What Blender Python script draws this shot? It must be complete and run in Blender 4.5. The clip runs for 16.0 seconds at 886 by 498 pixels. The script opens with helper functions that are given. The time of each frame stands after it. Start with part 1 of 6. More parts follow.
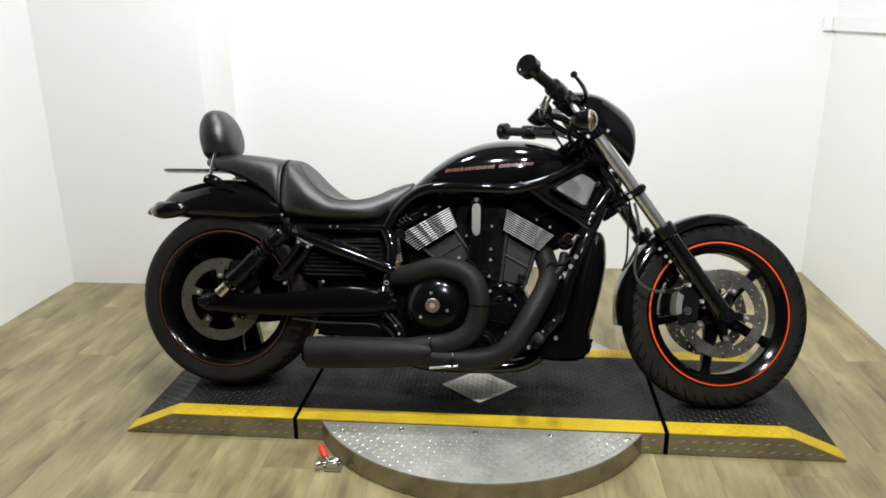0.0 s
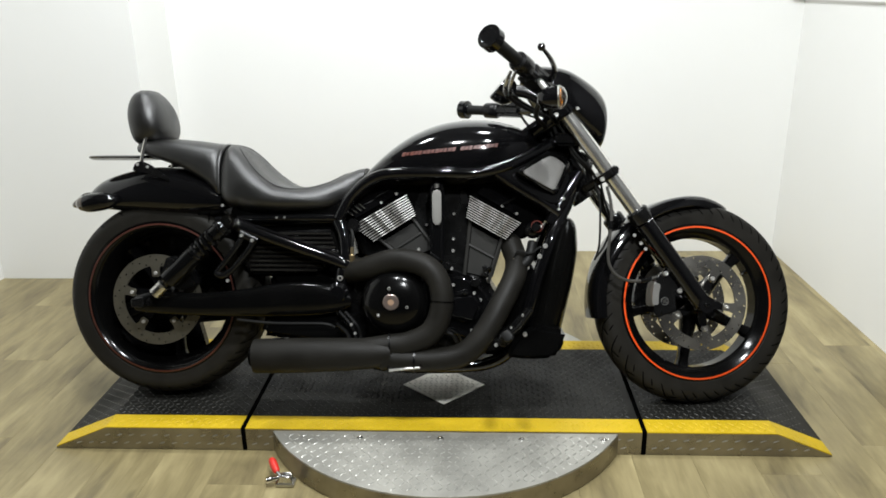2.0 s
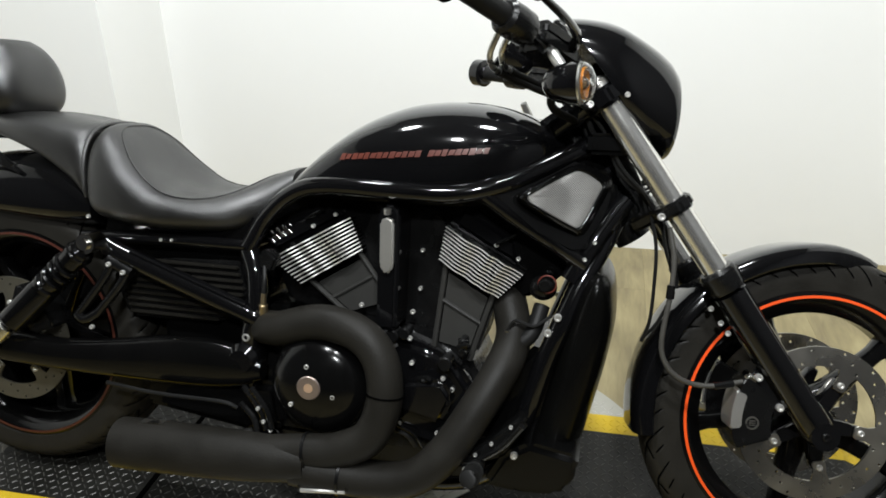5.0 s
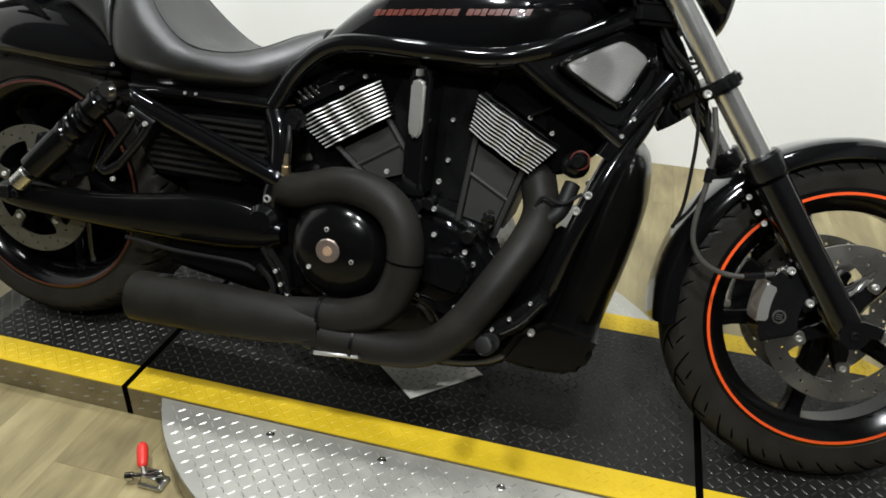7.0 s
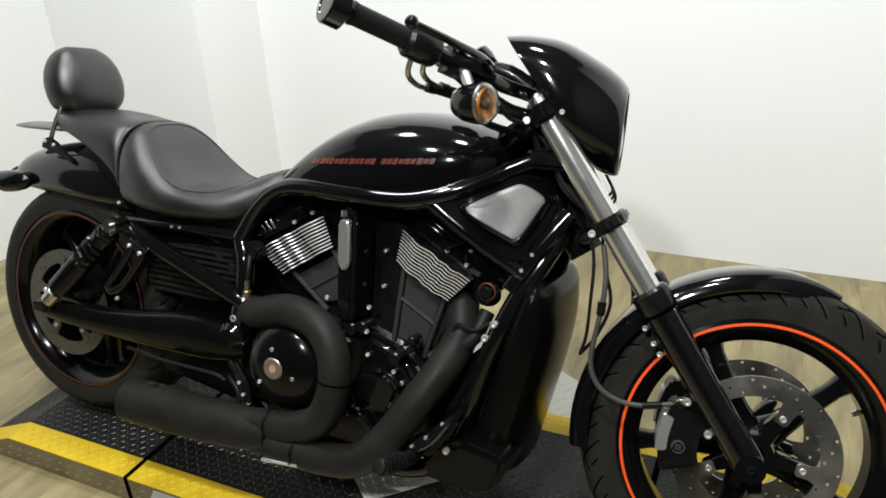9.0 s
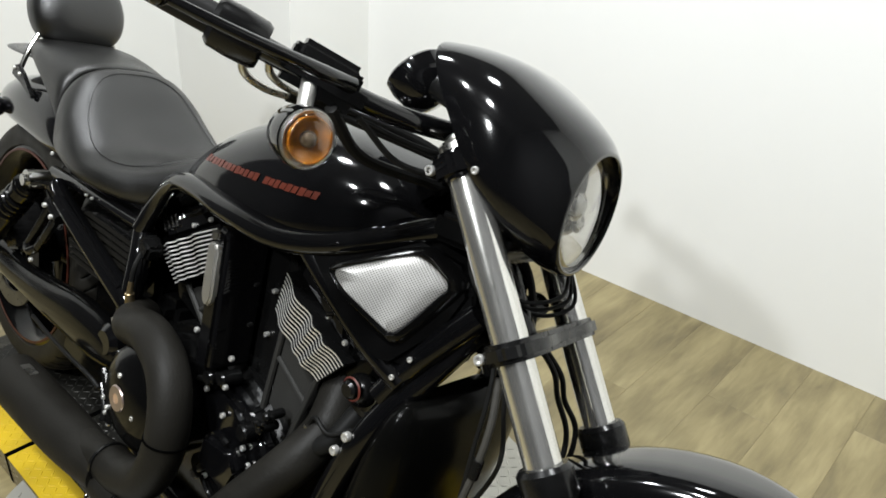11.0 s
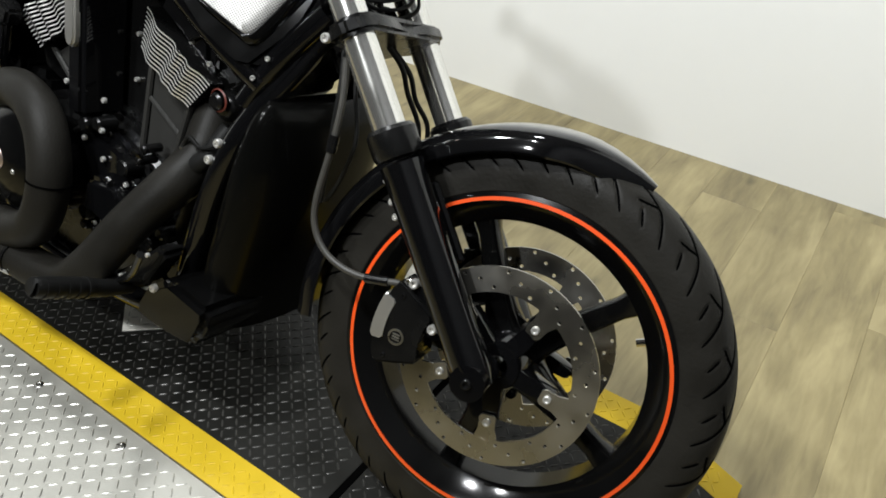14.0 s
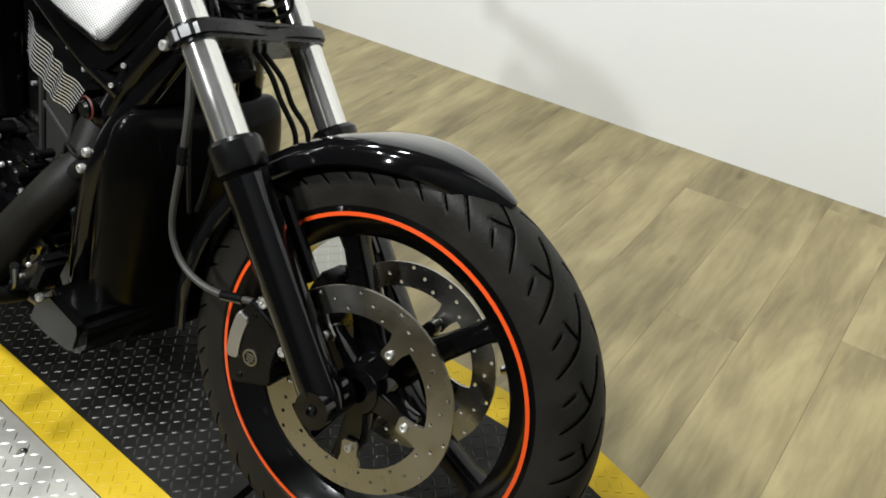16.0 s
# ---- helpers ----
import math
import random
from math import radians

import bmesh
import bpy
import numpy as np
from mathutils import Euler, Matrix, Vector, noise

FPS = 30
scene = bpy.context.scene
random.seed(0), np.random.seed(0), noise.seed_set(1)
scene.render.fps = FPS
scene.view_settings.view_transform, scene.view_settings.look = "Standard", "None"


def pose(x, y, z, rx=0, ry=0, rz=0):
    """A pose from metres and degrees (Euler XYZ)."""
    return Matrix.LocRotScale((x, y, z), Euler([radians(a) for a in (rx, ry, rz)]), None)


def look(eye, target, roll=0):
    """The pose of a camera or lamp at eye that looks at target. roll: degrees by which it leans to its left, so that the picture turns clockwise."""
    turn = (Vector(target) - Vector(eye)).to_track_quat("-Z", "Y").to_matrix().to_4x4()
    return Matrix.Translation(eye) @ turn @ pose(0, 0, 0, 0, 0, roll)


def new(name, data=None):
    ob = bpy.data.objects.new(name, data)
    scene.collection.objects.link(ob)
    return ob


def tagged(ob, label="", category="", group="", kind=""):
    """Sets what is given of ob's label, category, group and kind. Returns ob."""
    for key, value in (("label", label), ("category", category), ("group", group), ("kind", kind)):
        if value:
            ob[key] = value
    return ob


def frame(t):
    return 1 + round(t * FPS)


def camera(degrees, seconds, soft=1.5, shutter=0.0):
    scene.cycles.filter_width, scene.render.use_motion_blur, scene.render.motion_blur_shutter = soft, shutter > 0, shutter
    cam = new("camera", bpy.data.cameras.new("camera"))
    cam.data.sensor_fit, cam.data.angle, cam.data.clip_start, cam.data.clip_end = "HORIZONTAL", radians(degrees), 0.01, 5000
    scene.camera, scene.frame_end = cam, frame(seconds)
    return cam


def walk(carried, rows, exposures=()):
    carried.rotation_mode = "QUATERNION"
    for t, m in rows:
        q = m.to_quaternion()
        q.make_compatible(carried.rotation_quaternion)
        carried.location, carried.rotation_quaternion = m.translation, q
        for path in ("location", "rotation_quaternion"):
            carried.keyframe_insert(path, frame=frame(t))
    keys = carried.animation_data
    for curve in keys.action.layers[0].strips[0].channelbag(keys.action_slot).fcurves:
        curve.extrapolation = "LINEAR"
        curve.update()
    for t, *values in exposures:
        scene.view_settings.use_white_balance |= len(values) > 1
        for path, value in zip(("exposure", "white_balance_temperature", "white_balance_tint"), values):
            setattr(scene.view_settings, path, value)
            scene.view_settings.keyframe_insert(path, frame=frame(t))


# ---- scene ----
cam = camera(61.4, 16.0, soft=1.7)
PATH = [
    (0, (0.038, -0.027, 1.378), (-0.158, 1.871, 0.779), -0.8),
    (0.5, (0.028, -0.036, 1.364), (-0.16, 1.866, 0.773), -0.6),
    (1, (0.032, -0.035, 1.37), (-0.174, 1.863, 0.775), -0.5),
    (1.5, (0.029, 0.037, 1.351), (-0.167, 1.908, 0.672), -1.5),
    (2, (0.029, 0.182, 1.355), (-0.065, 2.068, 0.697), -1.0),
    (2.5, (0.099, 0.347, 1.38), (0.011, 2.22, 0.684), -3.1),
    (3, (0.199, 0.551, 1.397), (-0.022, 2.433, 0.756), -2.3),
    (3.5, (0.23, 0.72, 1.396), (-0.097, 2.56, 0.682), -1.1),
    (3.7, (0.249, 0.805, 1.336), (-0.077, 2.651, 0.638), -0.1),
    (5.8, (0.287, 1.147, 1.316), (-0.147, 2.867, 0.393), -1.0),
    (6, (0.282, 1.12, 1.268), (-0.148, 2.838, 0.339), 0.4),
    (6.5, (0.281, 1.109, 1.253), (-0.149, 2.798, 0.272), 1.2),
    (7, (0.279, 1.097, 1.202), (-0.139, 2.772, 0.192), 2.2),
    (7.5, (0.304, 1.098, 1.174), (-0.12, 2.719, 0.081), 3.0),
    (8, (0.467, 1.083, 1.275), (-0.156, 2.71, 0.293), -2.3),
    (8.5, (0.654, 1.078, 1.388), (-0.098, 2.68, 0.456), -1.4),
    (9, (0.696, 1.183, 1.377), (-0.085, 2.809, 0.515), -3.3),
    (9.2, (0.693, 1.26, 1.369), (-0.121, 2.889, 0.543), -4.1),
    (11.3, (0.863, 1.86, 1.319), (-0.299, 3.176, 0.36), 3.8),
    (11.5, (0.868, 1.871, 1.307), (-0.263, 3.188, 0.315), 3.6),
    (12, (0.894, 1.852, 1.27), (-0.145, 3.21, 0.234), 1.4),
    (12.5, (0.932, 1.783, 1.247), (-0.037, 3.167, 0.177), 1.5),
    (13, (0.994, 1.732, 1.233), (0.045, 3.145, 0.184), 1.6),
    (13.5, (1.044, 1.708, 1.193), (0.142, 3.09, 0.064), 3.0),
    (14, (1.067, 1.687, 1.164), (0.211, 3.065, -0.006), 4.1),
    (14.5, (1.098, 1.675, 1.128), (0.316, 3.042, -0.105), 4.7),
    (15, (1.126, 1.7, 1.121), (0.425, 3.087, -0.137), 1.6),
    (15.5, (1.196, 1.778, 1.133), (0.44, 3.138, -0.122), 3.4),
    (16, (1.242, 1.918, 1.179), (0.277, 3.174, -0.042), 1.2),
]
walk(cam, [(t, look(eye, target, roll)) for t, eye, target, roll in PATH])

# ---- world, lamps, exposure ----
world = bpy.data.worlds.new("showroom_air")
scene.world = world
world.use_nodes = True
world.node_tree.nodes["Background"].inputs[0].default_value = (0.9, 0.95, 1.0, 1)
world.node_tree.nodes["Background"].inputs[1].default_value = 0.02
scene.view_settings.exposure = 0.0

ROOM_L, ROOM_R, ROOM_B, ROOM_F, ROOM_H = -2.385, 1.60, 4.03, -4.2, 3.0
JOG_X, JOG_Y = -1.53, 3.62


def disk_light(x, y, z, sx, sy, watts, tint=(1.0, 0.98, 0.93)):
    lamp = bpy.data.lights.new("disk_lamp", "AREA")
    lamp.shape, lamp.size, lamp.energy, lamp.color = "DISK", sx, watts, tint
    ob = new("disk_lamp", lamp)
    ob.location = (x, y, z)
    return ob


# overhead lamps above the platform, a pair that washes the back wall, and a weaker one over the camera
def lamp_at(eye, target, size, watts):
    ob = disk_light(*eye, size, size, watts, (0.965, 1.0, 1.015))
    ob.matrix_basis = look(eye, target)


for lx in (-0.30, 0.42):
    lamp_at((lx, 1.45, 2.78), (lx, 1.9, 0.0), 0.18, 34)
# pair added to brighten the back wall; no fixture is known there
for lx, watts in ((-0.98, 23.0), (0.22, 21.5)):
    lamp_at((lx, 2.75, 2.85), (lx - 0.03, 3.6, 0.6), 0.30, watts)
lamp_at((0.42, 0.25, 2.70), (0.0, 3.2, 0.6), 0.16, 46)

# ---- materials ----
def material(name, colour, rough=0.5, metal=0.0, coat=0.0, vary=0.0, scale=8.0, bump=0.0, bump_scale=60.0, rough_vary=0.0, random_amount=0.0, spec=0.5):
    m = bpy.data.materials.new(name)
    m.use_nodes = True
    t = m.node_tree
    b = t.nodes["Principled BSDF"]
    b.inputs["Base Color"].default_value = (*colour, 1)
    b.inputs["Roughness"].default_value = rough
    b.inputs["Metallic"].default_value = metal
    b.inputs["Coat Weight"].default_value = coat
    b.inputs["Coat Roughness"].default_value = 0.07
    b.inputs["Specular IOR Level"].default_value = spec
    tc = t.nodes.new("ShaderNodeTexCoord")
    last = None
    if vary or rough_vary:
        n = t.nodes.new("ShaderNodeTexNoise")
        n.inputs["Scale"].default_value, n.inputs["Detail"].default_value = scale, 6
        t.links.new(tc.outputs["Object"], n.inputs["Vector"])
        if vary:
            r = t.nodes.new("ShaderNodeMapRange")
            r.inputs[3].default_value, r.inputs[4].default_value = 1 - vary, 1 + vary
            t.links.new(n.outputs["Fac"], r.inputs[0])
            mix = t.nodes.new("ShaderNodeVectorMath")
            mix.operation = "MULTIPLY"
            mix.inputs[0].default_value = colour
            t.links.new(r.outputs[0], mix.inputs[1])
            last = mix.outputs[0]
            t.links.new(last, b.inputs["Base Color"])
        if rough_vary:
            r2 = t.nodes.new("ShaderNodeMapRange")
            r2.inputs[1].default_value, r2.inputs[2].default_value = 0.3, 0.7
            r2.inputs[3].default_value, r2.inputs[4].default_value = max(0.02, rough - rough_vary), min(1, rough + rough_vary)
            t.links.new(n.outputs["Fac"], r2.inputs[0])
            t.links.new(r2.outputs[0], b.inputs["Roughness"])
    if bump:
        n2 = t.nodes.new("ShaderNodeTexNoise")
        n2.inputs["Scale"].default_value, n2.inputs["Detail"].default_value = bump_scale, 4
        t.links.new(tc.outputs["Object"], n2.inputs["Vector"])
        bp = t.nodes.new("ShaderNodeBump")
        bp.inputs["Strength"].default_value, bp.inputs["Distance"].default_value = bump, 0.002
        t.links.new(n2.outputs["Fac"], bp.inputs["Height"])
        t.links.new(bp.outputs[0], b.inputs["Normal"])
    return m


def wood_material():
    m = bpy.data.materials.new("vinyl_plank")
    m.use_nodes = True
    t = m.node_tree
    b = t.nodes["Principled BSDF"]
    tc, oi = t.nodes.new("ShaderNodeTexCoord"), t.nodes.new("ShaderNodeObjectInfo")
    sep = t.nodes.new("ShaderNodeVectorMath")
    sep.operation = "SCALE"
    comb = t.nodes.new("ShaderNodeCombineXYZ")
    t.links.new(oi.outputs["Random"], comb.inputs[0])
    t.links.new(oi.outputs["Random"], comb.inputs[1])
    t.links.new(comb.outputs[0], sep.inputs[0])
    sep.inputs["Scale"].default_value = 37.0
    add = t.nodes.new("ShaderNodeVectorMath")
    t.links.new(tc.outputs["Object"], add.inputs[0])
    t.links.new(sep.outputs[0], add.inputs[1])
    mp = t.nodes.new("ShaderNodeMapping")
    mp.inputs["Scale"].default_value = (60, 8.0, 8)
    t.links.new(add.outputs[0], mp.inputs[0])
    grain = t.nodes.new("ShaderNodeTexNoise")
    grain.inputs["Scale"].default_value, grain.inputs["Detail"].default_value, grain.inputs["Distortion"].default_value = 1.0, 10, 0.7
    t.links.new(mp.outputs[0], grain.inputs["Vector"])
    mp2 = t.nodes.new("ShaderNodeMapping")
    mp2.inputs["Scale"].default_value = (8.5, 2.3, 3)
    t.links.new(add.outputs[0], mp2.inputs[0])
    blot = t.nodes.new("ShaderNodeTexNoise")
    blot.inputs["Scale"].default_value, blot.inputs["Detail"].default_value, blot.inputs["Distortion"].default_value = 1.0, 10, 0.45
    t.links.new(mp2.outputs[0], blot.inputs["Vector"])
    mx = t.nodes.new("ShaderNodeMath")
    mx.operation = "MULTIPLY_ADD"
    mx.inputs[1].default_value, mx.inputs[2].default_value = 0.22, 0.02
    t.links.new(grain.outputs["Fac"], mx.inputs[0])
    mx2 = t.nodes.new("ShaderNodeMath")
    mx2.operation = "MULTIPLY_ADD"
    mx2.inputs[1].default_value = 0.74
    t.links.new(blot.outputs["Fac"], mx2.inputs[0])
    t.links.new(mx.outputs[0], mx2.inputs[2])
    ramp = t.nodes.new("ShaderNodeValToRGB")
    e = ramp.color_ramp.elements
    e[0].position, e[0].color = 0.30, (0.120, 0.094, 0.048, 1)
    e[1].position, e[1].color = 0.66, (0.390, 0.325, 0.168, 1)
    mid = ramp.color_ramp.elements.new(0.50)
    mid.color = (0.265, 0.217, 0.106, 1)
    t.links.new(mx2.outputs[0], ramp.inputs[0])
    tone = t.nodes.new("ShaderNodeMapRange")
    tone.inputs[3].default_value, tone.inputs[4].default_value = 0.93, 1.05
    t.links.new(oi.outputs["Random"], tone.inputs[0])
    mul = t.nodes.new("ShaderNodeVectorMath")
    mul.operation = "MULTIPLY"
    t.links.new(ramp.outputs[0], mul.inputs[0])
    t.links.new(tone.outputs[0], mul.inputs[1])
    # scattered dark knots, drawn out along the grain
    mp3 = t.nodes.new("ShaderNodeMapping")
    mp3.inputs["Scale"].default_value = (6.5, 3.4, 1)
    t.links.new(add.outputs[0], mp3.inputs[0])
    knot = t.nodes.new("ShaderNodeTexVoronoi")
    knot.inputs["Scale"].default_value = 1.0
    t.links.new(mp3.outputs[0], knot.inputs["Vector"])
    spot = t.nodes.new("ShaderNodeMapRange")
    spot.inputs[1].default_value, spot.inputs[2].default_value, spot.inputs[3].default_value = 0.03, 0.12, 0.62
    t.links.new(knot.outputs["Distance"], spot.inputs[0])
    mul2 = t.nodes.new("ShaderNodeVectorMath")
    mul2.operation = "MULTIPLY"
    t.links.new(mul.outputs[0], mul2.inputs[0])
    t.links.new(spot.outputs[0], mul2.inputs[1])
    t.links.new(mul2.outputs[0], b.inputs["Base Color"])
    b.inputs["Roughness"].default_value = 0.42
    bp = t.nodes.new("ShaderNodeBump")
    bp.inputs["Strength"].default_value, bp.inputs["Distance"].default_value = 0.25, 0.001
    t.links.new(grain.outputs["Fac"], bp.inputs["Height"])
    t.links.new(bp.outputs[0], b.inputs["Normal"])
    return m


WALL = material("white_wall_paint", (0.82, 0.82, 0.80), 0.6, vary=0.03, scale=1.5, bump=0.08, bump_scale=120)
DARKWALL = material("dark_grey_wall", (0.05, 0.05, 0.053), 0.7, vary=0.1, scale=2)
CEIL = material("dark_grey_ceiling", (0.10, 0.10, 0.10), 0.8, vary=0.03, scale=3)
WOOD = wood_material()
SUBFLOOR = material("dark_joint", (0.20, 0.165, 0.095), 0.8, vary=0.1)
GLOSS = material("gloss_black_paint", (0.0030, 0.0030, 0.0033), 0.10, coat=0.8, rough_vary=0.02, scale=3, vary=0.15, spec=0.08)
TRIMBLACK = material("low_sheen_black_trim", (0.0026, 0.0026, 0.0026), 0.14, vary=0.3, scale=12, rough_vary=0.05, spec=0.25)
BOLTMETAL = material("zinc_bolt", (0.70, 0.69, 0.66), 0.32, metal=0.7, vary=0.1, scale=200)
SATIN = material("satin_black", (0.0045, 0.0045, 0.0045), 0.24, vary=0.25, scale=20, rough_vary=0.08, spec=0.32)
SHROUD = material("dusty_satin_black", (0.0026, 0.0026, 0.0024), 0.22, vary=0.4, scale=7, rough_vary=0.06, spec=0.09)
WRINKLE = material("wrinkle_black", (0.026, 0.0255, 0.0235), 0.5, vary=0.2, scale=30, bump=0.35, bump_scale=500, spec=0.3)
PIPE = material("matte_black_heat_wrap_paint", (0.0115, 0.0107, 0.0090), 0.50, vary=0.5, scale=11, bump=0.25, bump_scale=230, spec=0.14, rough_vary=0.12)
LEATHER = material("black_vinyl_leather", (0.0050, 0.0049, 0.0045), 0.38, vary=0.3, scale=9, bump=0.4, bump_scale=420, rough_vary=0.10, spec=0.85)
RUBBER = material("tyre_rubber", (0.0140, 0.0130, 0.0108), 0.52, vary=0.45, scale=14, bump=0.25, bump_scale=160, spec=0.16, rough_vary=0.12)
# near-black; on the tyres it paints the shade inside the grooves
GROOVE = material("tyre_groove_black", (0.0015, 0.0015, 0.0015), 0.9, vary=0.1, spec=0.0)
FORKCHROME = material("polished_fork_chrome", (0.80, 0.79, 0.75), 0.16, metal=0.92, rough_vary=0.05, scale=20)
CHROME = material("chrome", (0.54, 0.53, 0.50), 0.13, metal=1.0, rough_vary=0.03, scale=20)
STEEL = material("brushed_steel", (0.5, 0.49, 0.46), 0.28, metal=1.0, vary=0.12, scale=40, rough_vary=0.08)
DISC = material("brake_disc_steel", (0.45, 0.432, 0.39), 0.28, metal=0.98, vary=0.28, scale=12, rough_vary=0.1)
FINEDGE = material("machined_fin_edge", (0.80, 0.79, 0.76), 0.32, metal=0.62, rough_vary=0.08, scale=30)
ORANGE = material("orange_rim_stripe", (0.80, 0.085, 0.012), 0.3, vary=0.05, coat=0.5)
# rear rim stripe, a far darker orange than the front one
ORANGEDULL = material("dark_orange_stripe", (0.055, 0.011, 0.005), 0.5, vary=0.3, scale=20)
# rear disc, darker and more olive than the front pair
REARDISC = material("dark_olive_brake_disc", (0.15, 0.14, 0.11), 0.45, metal=0.8, vary=0.25, scale=30)
ORANGETXT = material("orange_tank_graphic", (0.07, 0.0115, 0.005), 0.4, vary=0.35, scale=60, coat=0.3)
YELLOW = material("yellow_floor_paint", (0.58, 0.395, 0.014), 0.5, vary=0.24, scale=11, bump=0.1, bump_scale=90, rough_vary=0.1, spec=0.3)
BLACKPLATE = material("black_diamond_plate", (0.0105, 0.0102, 0.0085), 0.55, vary=0.4, scale=10, rough_vary=0.12, bump=0.1, bump_scale=150, spec=0.22)
WORNLUG = material("worn_lug_top", (0.045, 0.044, 0.040), 0.34, metal=0.5, vary=0.7, scale=9)
ALU = material("aluminium_diamond_plate", (0.44, 0.43, 0.385), 0.50, metal=0.6, vary=0.3, scale=7, rough_vary=0.12, bump=0.10, bump_scale=140)
ALULUG = material("aluminium_lug", (0.56, 0.55, 0.51), 0.36, metal=0.85, vary=0.25, scale=30)
# side faces: the floor's brown reflection is mixed into the metal's colour
SIDEALU = material("floor_tinted_aluminium", (0.30, 0.27, 0.205), 0.33, metal=0.85, vary=0.45, scale=16, rough_vary=0.12, bump=0.15, bump_scale=90)
INLAY = material("bright_aluminium_inlay", (0.80, 0.78, 0.72), 0.42, metal=0.35, vary=0.15, scale=20, rough_vary=0.1)
EMBLEM = material("brushed_emblem_metal", (0.46, 0.37, 0.33), 0.28, metal=0.85, vary=0.15, scale=50)
AMBER = material("amber_reflector", (0.20, 0.066, 0.003), 0.25, coat=0.4, vary=0.85, scale=60)
SMOKE = material("smoked_lens", (0.05, 0.035, 0.02), 0.08, coat=1.0)
RED = material("red_plastic_grip", (0.65, 0.03, 0.02), 0.4, vary=0.08, scale=40)
REFLECTOR = material("headlamp_reflector", (0.93, 0.91, 0.85), 0.16, metal=1.0, rough_vary=0.1, scale=12)
SCOOP = material("brushed_silver_scoop", (0.62, 0.61, 0.58), 0.36, metal=0.9, vary=0.08, scale=30)
BRASS = material("tinted_sensor_metal", (0.45, 0.36, 0.22), 0.35, metal=1.0, vary=0.2, scale=40)
COPPER = material("copper_emblem", (0.80, 0.55, 0.38), 0.35, metal=0.7, vary=0.2, scale=60)
BRAID = material("dusty_braided_hose", (0.040, 0.038, 0.033), 0.5, vary=0.35, scale=60, bump=0.3, bump_scale=700)
HOSE = material("black_rubber_hose", (0.0075, 0.0075, 0.0072), 0.5, vary=0.3, scale=40, spec=0.18)


def glass_material():
    m = bpy.data.materials.new("clear_lens")
    m.use_nodes = True
    b = m.node_tree.nodes["Principled BSDF"]
    b.inputs["Transmission Weight"].default_value = 1.0
    b.inputs["Roughness"].default_value = 0.02
    b.inputs["IOR"].default_value = 1.45
    return m


GLASS = glass_material()


def mesh_material():
    """Perforated silver: rows of small dark holes in bright metal."""
    m = material("perforated_silver", (0.50, 0.49, 0.47), 0.42, metal=0.6, rough_vary=0.05, scale=30)
    t = m.node_tree
    b = t.nodes["Principled BSDF"]
    tc = t.nodes.new("ShaderNodeTexCoord")
    mp = t.nodes.new("ShaderNodeMapping")
    mp.inputs["Scale"].default_value = (330, 1, 330)
    mp.inputs["Rotation"].default_value = (0, radians(45), 0)
    t.links.new(tc.outputs["Object"], mp.inputs[0])
    v = t.nodes.new("ShaderNodeTexVoronoi")
    v.voronoi_dimensions = "3D"
    v.inputs["Scale"].default_value, v.inputs["Randomness"].default_value = 1.0, 0.0
    t.links.new(mp.outputs[0], v.inputs["Vector"])
    r = t.nodes.new("ShaderNodeMapRange")
    r.inputs[1].default_value, r.inputs[2].default_value = 0.30, 0.42
    r.inputs[3].default_value, r.inputs[4].default_value = 0.35, 1.0
    t.links.new(v.outputs["Distance"], r.inputs[0])
    mul = t.nodes.new("ShaderNodeVectorMath")
    mul.operation = "MULTIPLY"
    mul.inputs[0].default_value = (0.50, 0.49, 0.47)
    t.links.new(r.outputs[0], mul.inputs[1])
    t.links.new(mul.outputs[0], b.inputs["Base Color"])
    return m


MESH = mesh_material()

# ---- building helpers ----
def mesh_of(bm, name, mat, smooth=35):
    me = bpy.data.meshes.new(name)
    bmesh.ops.recalc_face_normals(bm, faces=bm.faces)
    if smooth:
        for f in bm.faces:
            f.smooth = True
        lim = radians(smooth)
        for e in bm.edges:
            if len(e.link_faces) == 2 and e.calc_face_angle(0) > lim:
                e.smooth = False
    bm.to_mesh(me)
    bm.free()
    me.materials.append(mat)
    return me


def part(name, bm, mat, parent, label="", smooth=35):
    """One mesh object under a thing or a part."""
    ob = new(name, mesh_of(bm, name, mat, smooth))
    ob.parent = parent
    if label:
        tagged(ob, label)
    return ob


def join(*bms):
    out = bmesh.new()
    for b in bms:
        me = bpy.data.meshes.new("tmp")
        b.to_mesh(me)
        b.free()
        out.from_mesh(me)
        bpy.data.meshes.remove(me)
    return out


def moved(bm, m):
    bm.transform(m)
    return bm


def smooth_path(pts, n=6):
    """Catmull-Rom through the points; rows may carry more columns than three."""
    p = np.array(pts, float)
    if len(p) < 3:
        return [p[0] + (p[-1] - p[0]) * i / n for i in range(n + 1)]
    q = np.vstack([2 * p[0] - p[1], p, 2 * p[-1] - p[-2]])
    out = []
    for i in range(1, len(q) - 2):
        a, b, c, d = q[i - 1], q[i], q[i + 1], q[i + 2]
        for k in range(n):
            t = k / n
            out.append(0.5 * (2 * b + (c - a) * t + (2 * a - 5 * b + 4 * c - d) * t * t + (3 * b - a - 3 * c + d) * t ** 3))
    out.append(p[-1])
    return out


